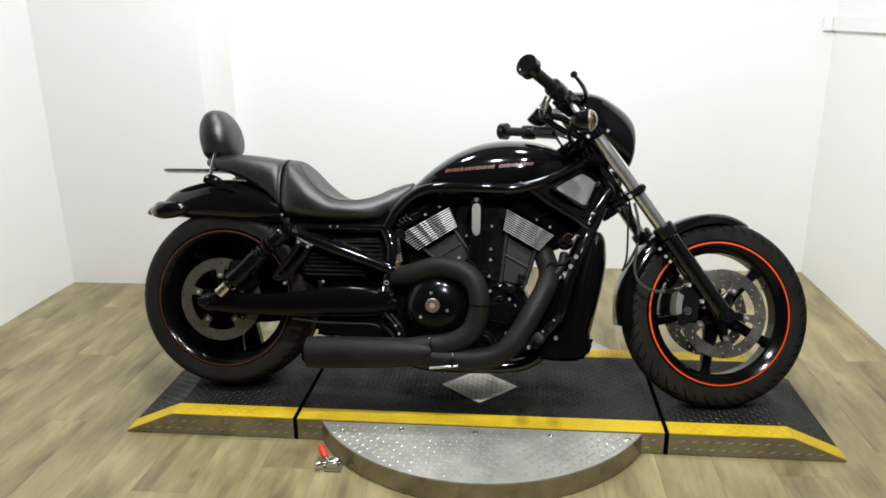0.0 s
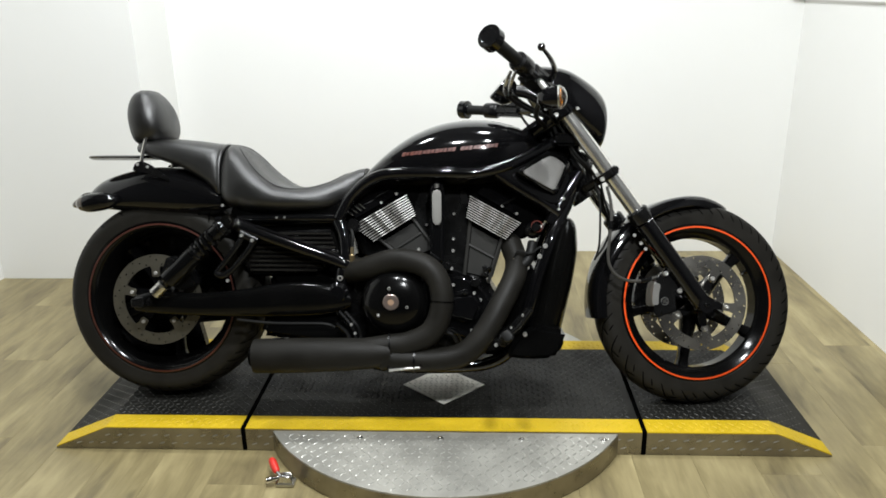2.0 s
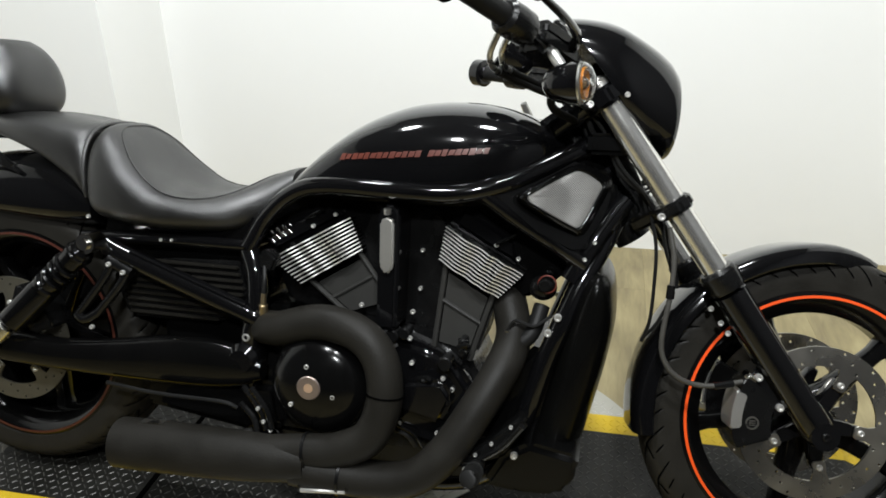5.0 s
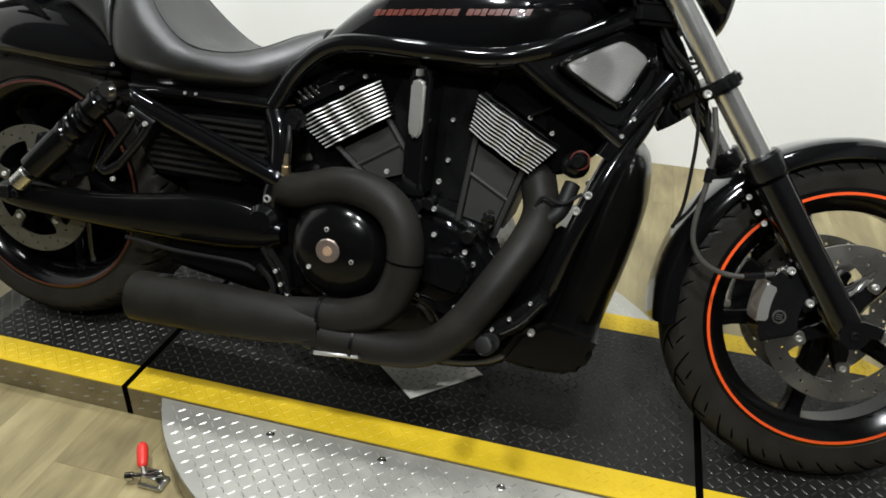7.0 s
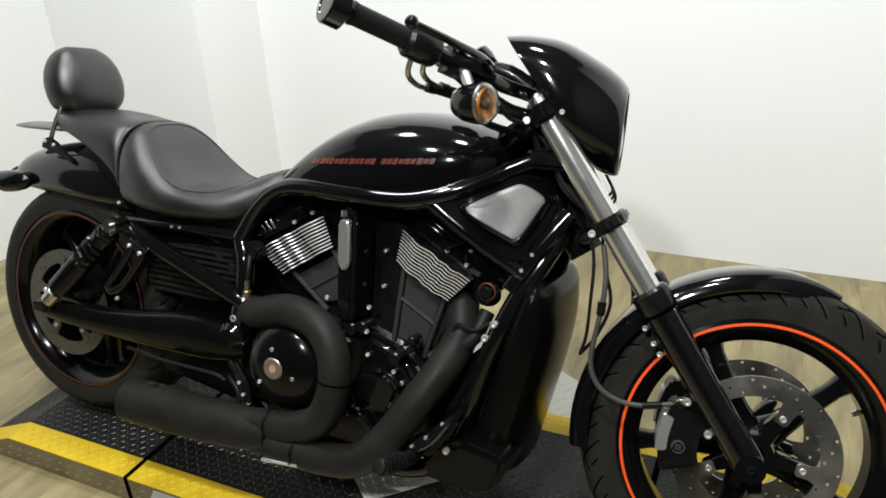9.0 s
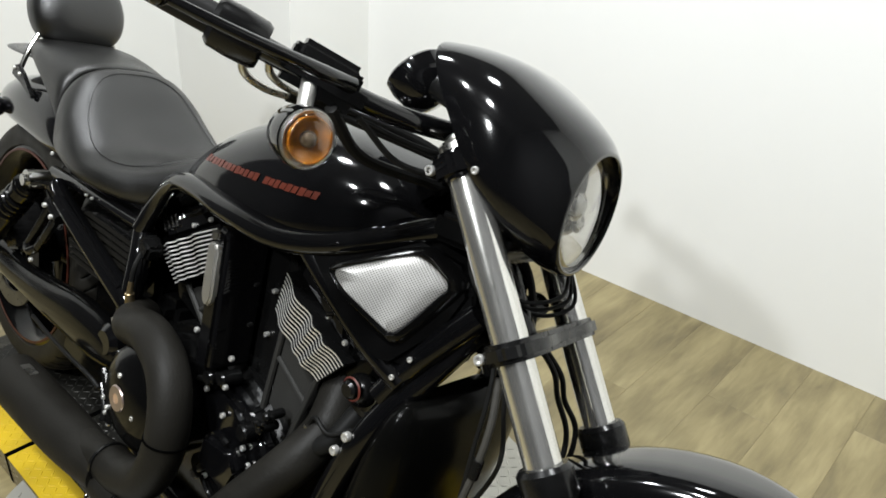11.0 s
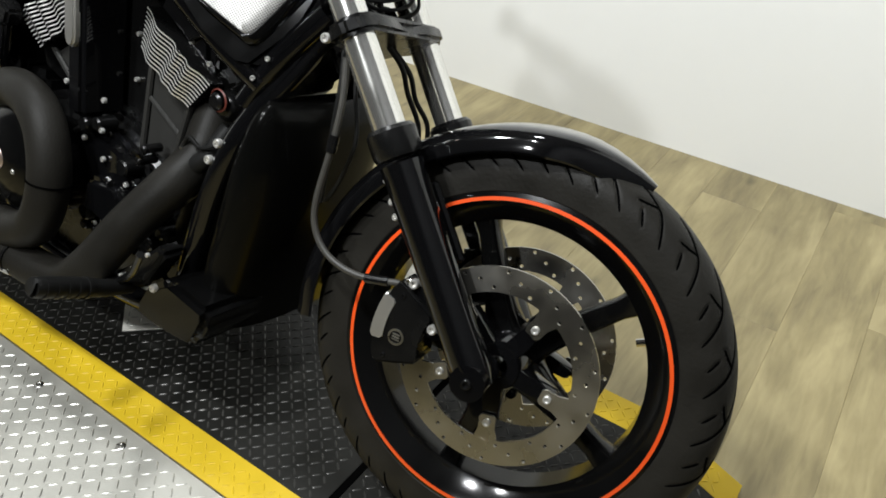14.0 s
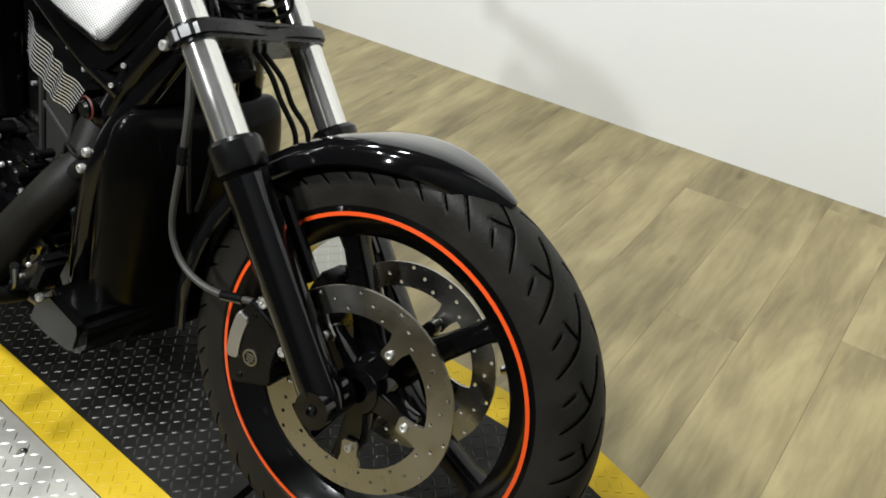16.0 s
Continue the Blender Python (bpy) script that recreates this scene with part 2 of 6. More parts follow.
def skin(rings, caps=True, closed=False):
    bm = bmesh.new()
    vs = [[bm.verts.new(v) for v in r] for r in rings]
    n = len(vs[0])
    m = len(vs)
    for i in range(m if closed else m - 1):
        a, b = vs[i], vs[(i + 1) % m]
        for k in range(n):
            bm.faces.new((a[k], a[(k + 1) % n], b[(k + 1) % n], b[k]))
    if caps and not closed:
        bm.faces.new(vs[0])
        bm.faces.new(vs[-1][::-1])
    return bm


def tube(pts, r, seg=12, n=6, raw=False, closed=False, flat=1.0):
    """A round bar along a path; r a number, or a fourth column of pts."""
    p = [Vector(v[:3]) for v in (pts if raw else smooth_path(pts, n))]
    rad = [float(v[3]) if len(v) > 3 else float(r) for v in (pts if raw else smooth_path(pts, n))]
    rings, side = [], None
    for i, v in enumerate(p):
        if closed:
            d = (p[(i + 1) % len(p)] - p[i - 1]).normalized()
        else:
            d = (p[min(i + 1, len(p) - 1)] - p[max(i - 1, 0)]).normalized()
        if side is None:
            side = d.orthogonal().normalized()
        side = (side - d * side.dot(d)).normalized()
        up = d.cross(side)
        rings.append([v + rad[i] * (math.cos(a) * side + flat * math.sin(a) * up) for a in (2 * math.pi * k / seg for k in range(seg))])
    return skin(rings, closed=closed)


def lathe(profile, seg=48, closed=True):
    """Turns (r, y) about the y axis; a closed profile makes a ring."""
    bm = bmesh.new()
    vs = []
    for k in range(seg):
        a = 2 * math.pi * k / seg
        vs.append([bm.verts.new((r * math.cos(a), y, r * math.sin(a))) for r, y in profile])
    n = len(profile)
    for k in range(seg):
        a, b = vs[k], vs[(k + 1) % seg]
        for i in range(n if closed else n - 1):
            j = (i + 1) % n
            bm.faces.new((a[i], a[j], b[j], b[i]))
    bmesh.ops.remove_doubles(bm, verts=bm.verts, dist=1e-6)
    return bm


def disc(r, y0, y1, seg=32, bevel=0.002):
    return lathe([(0.0001, y0), (r - bevel, y0), (r, y0 + bevel), (r, y1 - bevel), (r - bevel, y1), (0.0001, y1)], seg, closed=False)


def prism(outline, y0, y1, bevel=0.0, seg=2):
    """An outline in x, z pulled from y0 to y1, its edges rounded."""
    bm = bmesh.new()
    a = [bm.verts.new((x, y0, z)) for x, z in outline]
    b = [bm.verts.new((x, y1, z)) for x, z in outline]
    n = len(a)
    bm.faces.new(a)
    bm.faces.new(b[::-1])
    for i in range(n):
        bm.faces.new((a[i], b[i], b[(i + 1) % n], a[(i + 1) % n]))
    if bevel:
        bmesh.ops.bevel(bm, geom=list(bm.edges), offset=bevel, segments=seg, affect="EDGES", clamp_overlap=True)
    return bm


def box(x0, x1, y0, y1, z0, z1, bevel=0.0, seg=2):
    return prism([(x0, z0), (x1, z0), (x1, z1), (x0, z1)], y0, y1, bevel, seg)


def ball(c, r, u=16, v=10, sx=1, sy=1, sz=1):
    bm = bmesh.new()
    bmesh.ops.create_uvsphere(bm, u_segments=u, v_segments=v, radius=r, matrix=Matrix.Translation(c) @ Matrix.Diagonal((sx, sy, sz, 1)))
    return bm


def oval(x, hw, zb, zw, zt, n=2.4, count=36, dip=0.0, y=0.0, lean=0.0):
    """A cross-section at x: widest at zw, with a dip in the top."""
    out = []
    for k in range(count):
        a = 2 * math.pi * k / count
        c, s = math.cos(a), math.sin(a)
        yy = hw * math.copysign(abs(c) ** (2 / n), c)
        h = (zt - zw) if s > 0 else (zw - zb)
        zz = zw + h * math.copysign(abs(s) ** (2 / n), s)
        if s > 0 and dip:
            zz -= dip * math.exp(-(yy / (0.5 * hw)) ** 2) * s
        out.append((x + lean * (zz - zw), y + yy, zz))
    return out


def loft(rows, n=2.4, m=5, count=36, lean=0.0):
    """Rows of x, half width, bottom, widest, top (and dip)."""
    rr = smooth_path([tuple(r) + (0,) * (6 - len(r)) for r in rows], m)
    return skin([oval(r[0], max(r[1], 0.002), r[2], r[3], r[4], n, count, r[5], lean=lean) for r in rr])


def along(a, b):
    """A pose whose y axis runs from a towards b, at a."""
    d = Vector(b) - Vector(a)
    return Matrix.Translation(a) @ d.to_track_quat("Y", "Z").to_matrix().to_4x4()


def thing(name, label, category, location=(0, 0, 0), group="", kind=""):
    ob = new(name)
    ob.location = location
    ob.empty_display_size = 0.05
    return tagged(ob, label, category, group, kind)

# ---- the room ----
def solid(name, bm, mat, label="", category="", kind="structure", smooth=35):
    return tagged(new(name, mesh_of(bm, name, mat, smooth)), label, category, kind=kind)


T = 0.12
floor = solid("floor", box(ROOM_L - T, ROOM_R + T, ROOM_F - T, ROOM_B + T, -0.1, -0.004), SUBFLOOR, "beige wood-look vinyl plank floor", "floor")
# ceiling is out of view, added dark so it throws little light back
ceiling = solid("ceiling", box(ROOM_L - T, ROOM_R + T, ROOM_F - T, ROOM_B + T, ROOM_H, ROOM_H + 0.1), CEIL, "unseen dark grey ceiling, added to dim reflections", "ceiling")


def wall_between(name, a, b, label="plain white painted wall", mat=None):
    d = Vector((b[0] - a[0], b[1] - a[1], 0))
    n = Vector((d.y, -d.x, 0)).normalized() * T
    bm = bmesh.new()
    q = [Vector((*a, 0)), Vector((*b, 0)), Vector((*b, 0)) - n, Vector((*a, 0)) - n]
    lo = [bm.verts.new(v + Vector((0, 0, -0.004))) for v in q]
    hi = [bm.verts.new(v + Vector((0, 0, ROOM_H))) for v in q]
    bm.faces.new(lo[::-1])
    bm.faces.new(hi)
    for i in range(4):
        bm.faces.new((lo[i], lo[(i + 1) % 4], hi[(i + 1) % 4], hi[i]))
    return solid(name, bm, mat or WALL, label, "wall", smooth=0)


wall_between("wall_north", (JOG_X - T, ROOM_B), (ROOM_R, ROOM_B))
wall_between("wall_north_return", (JOG_X, JOG_Y + T), (JOG_X, ROOM_B))
wall_between("wall_north_west", (ROOM_L, JOG_Y), (JOG_X, JOG_Y))
wall_between("wall_west", (ROOM_L, 1.5), (ROOM_L, JOG_Y))
wall_between("wall_east", (ROOM_R, ROOM_B), (ROOM_R, 2.8))
# walls beyond view, added dark so the gloss paint mirrors little light
wall_between("wall_west_dark", (ROOM_L, ROOM_F), (ROOM_L, 1.5), "unseen dark grey wall, added to dim reflections", DARKWALL)
wall_between("wall_east_dark", (ROOM_R, 2.8), (ROOM_R, ROOM_F), "unseen dark grey wall, added to dim reflections", DARKWALL)
wall_between("wall_south", (ROOM_R, ROOM_F), (ROOM_L, ROOM_F), "unseen dark grey wall, added to dim reflections", DARKWALL)
solid("wall_ledge_trim", join(box(ROOM_R - 0.016, ROOM_R - 0.002, 2.8, ROOM_B - 0.004, 1.276, 1.345, 0.003), box(ROOM_R - 0.062, ROOM_R - 0.017, ROOM_B - 0.018, ROOM_B - 0.004, 1.276, 1.345, 0.003)), WALL, "white painted ledge along the wall", "trim")

# planks of the floor
PW, PL = 0.18, 1.22


def plank_mesh(w, l):
    bm = box(-w / 2 + 0.0001, w / 2 - 0.0001, -l / 2 + 0.0001, l / 2 - 0.0001, -0.004, 0.0)
    bmesh.ops.bevel(bm, geom=[e for e in bm.edges if all(v.co.z > -1e-6 for v in e.verts)], offset=0.0006, segments=1, affect="EDGES")
    return mesh_of(bm, "plank", WOOD, 0)



# ---- the display platform ----
PX0, PX1, PY0, PY1, PH = -1.305, 1.095, 2.152, 2.772, 0.077
SEAM_L, SEAM_R, RAMP = -0.70, 0.532, 0.17
DCX, DCY, DR = -0.077, 2.445, 0.605
STRIP = 0.072
platform = thing("display_platform", "black and yellow diamond-plate motorcycle platform with silver disc", "platform")


def flat_top(outline, z0, z1, bevel=0.0):
    bm = bmesh.new()
    lo = [bm.verts.new((x, y, z0)) for x, y in outline]
    hi = [bm.verts.new((x, y, z1)) for x, y in outline]
    bm.faces.new(lo[::-1])
    bm.faces.new(hi)
    n = len(lo)
    for i in range(n):
        bm.faces.new((lo[i], lo[(i + 1) % n], hi[(i + 1) % n], hi[i]))
    if bevel:
        bmesh.ops.bevel(bm, geom=[e for e in bm.edges if all(v.co.z > z1 - 1e-5 for v in e.verts)], offset=bevel, segments=2, affect="EDGES")
    return bm


def ramp_block(x_tip, x_top, x_in):
    """A side piece: flat by the seam, then sloping to the floor."""
    return prism([(x_tip, 0.002), (x_in, 0.002), (x_in, PH), (x_top, PH), (x_tip, 0.006)], PY0, PY1)


G = 0.0075
centre = part("centre_plate", box(SEAM_L + G, SEAM_R - G, PY0, PY1, 0.002, PH), SIDEALU, platform, "aluminium side faces")
left = part("ramp_plate", ramp_block(PX0, PX0 + RAMP, SEAM_L - G), SIDEALU, platform)
right = part("ramp_plate", ramp_block(PX1, PX1 - RAMP, SEAM_R + G), SIDEALU, platform)


def slab(x0, x1, y0, y1, lift):
    """A thin painted layer on the platform's top, following the ramps."""
    xs = sorted({x0, x1} | {x for x in (PX0 + RAMP, PX1 - RAMP) if x0 < x < x1})
    def top(x):
        if x < PX0 + RAMP:
            return 0.006 + (PH - 0.006) * (x - PX0) / RAMP
        if x > PX1 - RAMP:
            return 0.006 + (PH - 0.006) * (PX1 - x) / RAMP
        return PH
    bm = bmesh.new()
    rows = [[bm.verts.new((x, y, top(x) + dz)) for y, dz in ((y0, 0), (y1, 0), (y1, lift), (y0, lift))] for x in xs]
    for a, b in zip(rows, rows[1:]):
        for k in range(4):
            bm.faces.new((a[k], a[(k + 1) % 4], b[(k + 1) % 4], b[k]))
    bm.faces.new(rows[0])
    bm.faces.new(rows[-1][::-1])
    return bm


for host, x0, x1 in ((centre, SEAM_L + G, SEAM_R - G), (left, PX0, SEAM_L - G), (right, SEAM_R + G, PX1)):
    part("black_deck", slab(x0, x1, PY0 + STRIP, PY1 - STRIP, 0.003), BLACKPLATE, host, "worn black diamond-plate deck", 0)
    part("yellow_strip", slab(x0, x1, PY0, PY0 + STRIP, 0.0034), YELLOW, host, "yellow painted edge strip", 0)
    part("yellow_strip", slab(x0, x1, PY1 - STRIP, PY1, 0.0034), YELLOW, host, "yellow painted edge strip", 0)


def apron(sign):
    y_edge = PY0 - 0.001 if sign < 0 else PY1 + 0.001
    half = math.sqrt(DR ** 2 - (DCY - y_edge) ** 2)
    a0 = math.atan2(abs(DCY - y_edge), half)
    pts = []
    for k in range(41):
        a = a0 + (math.pi - 2 * a0) * k / 40
        pts.append((DCX - DR * math.cos(a), DCY + sign * DR * math.sin(a)))
    if sign > 0:
        pts = pts[::-1]
    return pts[::-1]


for sgn in (-1, 1):
    half_disc = part("disc_apron", flat_top(apron(sgn), 0.004, PH - 0.002, 0.002), ALU, platform, "half-round aluminium diamond-plate apron", 30)
    rim_band = [(DCX + (x - DCX) * 1.0025, DCY + (y - DCY) * 1.0025) for x, y in apron(sgn)]
    part("edge_band", flat_top([(x, min(y, PY0 - 0.002) if sgn < 0 else max(y, PY1 + 0.002)) for x, y in rim_band], 0.003, PH - 0.0065), SIDEALU, half_disc, "aluminium edge with the brown floor reflection in its colour", 30)

# silver diamond inlay
part("diamond_inlay", flat_top([(-0.227, 2.427), (-0.083, 2.302), (0.053, 2.428), (-0.097, 2.554)], PH + 0.0031, PH + 0.006, 0.001), INLAY, centre, "silver diamond-shaped tread inlay", 0)


def lug_field(spots, mat_host, mat, name="tread", long=0.0088, wide=0.0021):
    """Raised lens-shaped lugs: rows of place, long axis, normal."""
    verts, faces = [], []
    for p, u, n in spots:
        p, u, n = Vector(p), Vector(u).normalized(), Vector(n).normalized()
        v = n.cross(u)
        b = len(verts)
        for c, s in ((1, 0), (0.62, 0.8), (0, 1), (-0.62, 0.8), (-1, 0), (-0.62, -0.8), (0, -1), (0.62, -0.8)):
            verts.append(p + long * c * u + wide * s * v)
        verts.append(p + 0.5 * long * u + 0.0013 * n)
        verts.append(p - 0.5 * long * u + 0.0013 * n)
        a, z = b + 8, b + 9
        faces += [(b, b + 1, a), (b + 1, b + 2, a), (b + 2, z, a), (b + 2, b + 3, z), (b + 3, b + 4, z), (b + 4, b + 5, z), (b + 5, b + 6, z), (b + 6, a, z), (b + 6, b + 7, a), (b + 7, b, a)]
    me = bpy.data.meshes.new(name)
    me.from_pydata([tuple(q) for q in verts], [], faces)
    me.materials.append(mat)
    ob = new(name, me)
    ob.parent = mat_host
    return tagged(ob, kind="stuff")


def top_z(x):
    if x < PX0 + RAMP:
        return 0.006 + (PH - 0.006) * (x - PX0) / RAMP
    if x > PX1 - RAMP:
        return 0.006 + (PH - 0.006) * (PX1 - x) / RAMP
    return PH


def top_n(x):
    k = (PH - 0.006) / RAMP
    return (-k, 0, 1) if x < PX0 + RAMP else (k, 0, 1) if x > PX1 - RAMP else (0, 0, 1)


PITCH = 0.0178


def grid(x0, x1, y0, y1, keep, z_of, n_of, pitch=PITCH):
    out = []
    for i in range(int((x1 - x0) / pitch) + 1):
        for j in range(int((y1 - y0) / pitch) + 1):
            x, y = x0 + (i + 0.5) * pitch, y0 + (j + 0.5) * pitch
            if x < x1 - 0.01 and y < y1 - 0.006 and keep(x, y):
                d = Vector((1, 1, 0)) if (i + j) % 2 else Vector((1, -1, 0))
                n = Vector(n_of(x))
                d = d - n * d.dot(n) / n.dot(n)
                out.append(((x, y, z_of(x)), d, n))
    return out


def in_inlay(x, y):
    return abs(x + 0.087) / 0.142 + abs(y - 2.428) / 0.128 < 1.06


for host, x0, x1 in ((centre, SEAM_L + 0.012, SEAM_R - 0.012), (left, PX0 + 0.02, SEAM_L - 0.012), (right, SEAM_R + 0.012, PX1 - 0.02)):
    lug_field(grid(x0, x1, PY0 + STRIP + 0.006, PY1 - STRIP - 0.004, lambda x, y: not in_inlay(x, y), lambda x: top_z(x) + 0.003, top_n), host, WORNLUG)
    lug_field(grid(x0, x1, PY0 + 0.006, PY0 + STRIP - 0.004, lambda x, y: True, lambda x: top_z(x) + 0.0034, top_n), host, YELLOW)
    lug_field(grid(x0, x1, PY1 - STRIP + 0.006, PY1 - 0.006, lambda x, y: True, lambda x: top_z(x) + 0.0034, top_n), host, YELLOW)
    face = []
    for i in range(int((x1 - x0) / 0.038)):
        for j in range(2):
            x, z = x0 + (i + 0.5 + 0.5 * j) * 0.038, 0.024 + 0.028 * j
            if z < top_z(x) - 0.012:
                face.append(((x, PY0 - 0.0004, z), (1, 0, 0.35), (0, -1, 0)))
    lug_field(face, host, ALULUG, long=0.0105, wide=0.0026)
lug_field(grid(-0.23, 0.06, 2.3, 2.56, lambda x, y: abs(x + 0.087) / 0.142 + abs(y - 2.428) / 0.128 < 0.88, lambda x: PH + 0.006, lambda x: (0, 0, 1)), centre, ALULUG)
lug_field(grid(-0.70, 0.53, 1.82, PY0 - 0.004, lambda x, y: (x - DCX) ** 2 + (y - DCY) ** 2 < (DR - 0.016) ** 2, lambda x: PH - 0.002, lambda x: (0, 0, 1), 0.0212), platform, ALULUG, long=0.0104, wide=0.0018)
lug_field(grid(-0.70, 0.53, PY1 + 0.006, 3.07, lambda x, y: (x - DCX) ** 2 + (y - DCY) ** 2 < (DR - 0.016) ** 2, lambda x: PH - 0.002, lambda x: (0, 0, 1), 0.0212), platform, ALULUG, long=0.0104, wide=0.0018)

# seams filled with dark rubber, screws of the apron
for sx in (SEAM_L, SEAM_R):
    part("seam_gap", box(sx - G + 0.001, sx + G - 0.001, PY0 - 0.001, PY1 - 0.001, 0.002, PH + 0.0042), GROOVE, platform, "dark gap between platform sections", 0)


def screw_mesh():
    return mesh_of(moved(lathe([(0.0001, 0.0006), (0.003, 0.0002), (0.0045, 0.0014), (0.0085, 0.001), (0.0095, 0)], 14, closed=False), Matrix.Rotation(radians(90), 4, "X")), "screw", STEEL, 40)


SCREW = screw_mesh()
for k in range(4):
    sx = -0.330 + k * 0.2445
    ob = new("screw", SCREW)
    ob.parent = platform
    ob.location = (sx, PY0 - 0.035, PH - 0.0018)

# toggle latch by the apron
latch = thing("toggle_latch", "steel toggle latch with a red rubber grip beside the platform", "latch", (-0.548, 1.985, 0.0))
part("latch_base", join(box(-0.010, 0.044, -0.016, 0.022, 0.002, 0.012, 0.002), prism([(-0.006, 0.010), (0.040, 0.010), (0.036, 0.034), (0.004, 0.034)], -0.012, -0.007, 0.0015, 1), prism([(-0.006, 0.010), (0.040, 0.010), (0.036, 0.034), (0.004, 0.034)], 0.009, 0.014, 0.0015, 1)), STEEL, latch)
part("latch_pin", tube([(-0.036, -0.014, 0.022, 0.005), (-0.034, -0.013, 0.022, 0.009), (-0.020, -0.008, 0.023, 0.009), (-0.018, -0.007, 0.023, 0.006), (0.034, 0.008, 0.027, 0.006)], 0.008, 12, 1, raw=True), CHROME, latch, "bright plunger")
part("latch_arm", tube([(0.004, 0.0, 0.028), (-0.010, 0.012, 0.036)], 0.005, 8, 1), STEEL, latch)
part("latch_grip", tube([(-0.008, 0.010, 0.034, 0.007), (-0.012, 0.016, 0.037, 0.0105), (-0.028, 0.042, 0.046, 0.0115), (-0.034, 0.051, 0.049, 0.0090), (-0.037, 0.055, 0.050, 0.003)], 0.012, 12, 3), RED, latch, "red rubber grip")

# ---- the motorcycle, leaning on its side stand ----
bike = thing("motorcycle", "black cruiser motorcycle with orange rim stripes on its side stand", "motorcycle")
LEAN_POSE = Matrix.Translation((-1.0, 2.395, 0.080)) @ Matrix.Rotation(radians(-0.8), 4, "Z") @ Matrix.Rotation(radians(-14.5), 4, "X")
bike.matrix_basis = LEAN_POSE

# steering: turned to the bike's left about the raked head
RAKE, STEER = radians(36.0), radians(12.0)
UP = Vector((-math.sin(RAKE), 0, math.cos(RAKE)))
FWD = Vector((math.cos(RAKE), 0, math.sin(RAKE)))
FOOT = Vector((1.644, 0, 0.261))
TURNED = Matrix.Translation(FOOT) @ Matrix.Rotation(STEER, 4, UP) @ Matrix.Translation(-FOOT)
FORK_OFF, FORK_Y = 0.079, 0.1125
TURN0 = Matrix.Translation((0.006, -0.011, -0.003)) @ TURNED
FAIR = Matrix.Translation((-0.028, -0.018, 0.020)) @ TURNED
TURNED = Matrix.Translation((0, -0.019, 0)) @ TURNED


def head(s, y=0.0, off=FORK_OFF):
    """A point of the front end before it is steered."""
    return FOOT + s * UP + off * FWD + Vector((0, y, 0))


AXLE_F = head(0.0, 0.0, 0.089)
AXLE_R = Vector((0, 0, 0.325))


def steered(bm):
    return moved(bm, TURNED)


def bolt(parent, at, axis=(0, -1, 0), r=0.009, h=0.008, mat=None, name="bolt"):
    """A chrome cap screw with a hex socket."""
    me = BOLTS.get(id(mat))
    if me is None:
        rows = [(0.0001, -0.2), (1.0, -0.2), (1.0, 0.75), (0.85, 1.0), (0.58, 1.0), (0.54, 0.2), (0.0001, 0.2)]
        me = BOLTS[id(mat)] = mesh_of(lathe(rows, 12, closed=False), name, mat or BOLTMETAL, 40)
    ob = new(name, me)
    ob.parent = parent
    q = Vector(axis).to_track_quat("Y", "Z").to_matrix().to_4x4()
    ob.matrix_basis = Matrix.Translation(at) @ q @ Matrix.Diagonal((0.64 * r, 0.62 * h, 0.64 * r, 1))
    return ob


BOLTS = {}


# -- wheels --
def near_line(u, v, line):
    """Distance of the points (u, v) from a broken line."""
    best = np.full(u.shape, 1e9)
    for (ax, ay), (bx, by) in zip(line, line[1:]):
        dx, dy = bx - ax, by - ay
        t = np.clip(((u - ax) * dx + (v - ay) * dy) / (dx * dx + dy * dy), 0, 1)
        best = np.minimum(best, np.hypot(u - ax - t * dx, v - ay - t * dy))
    return best


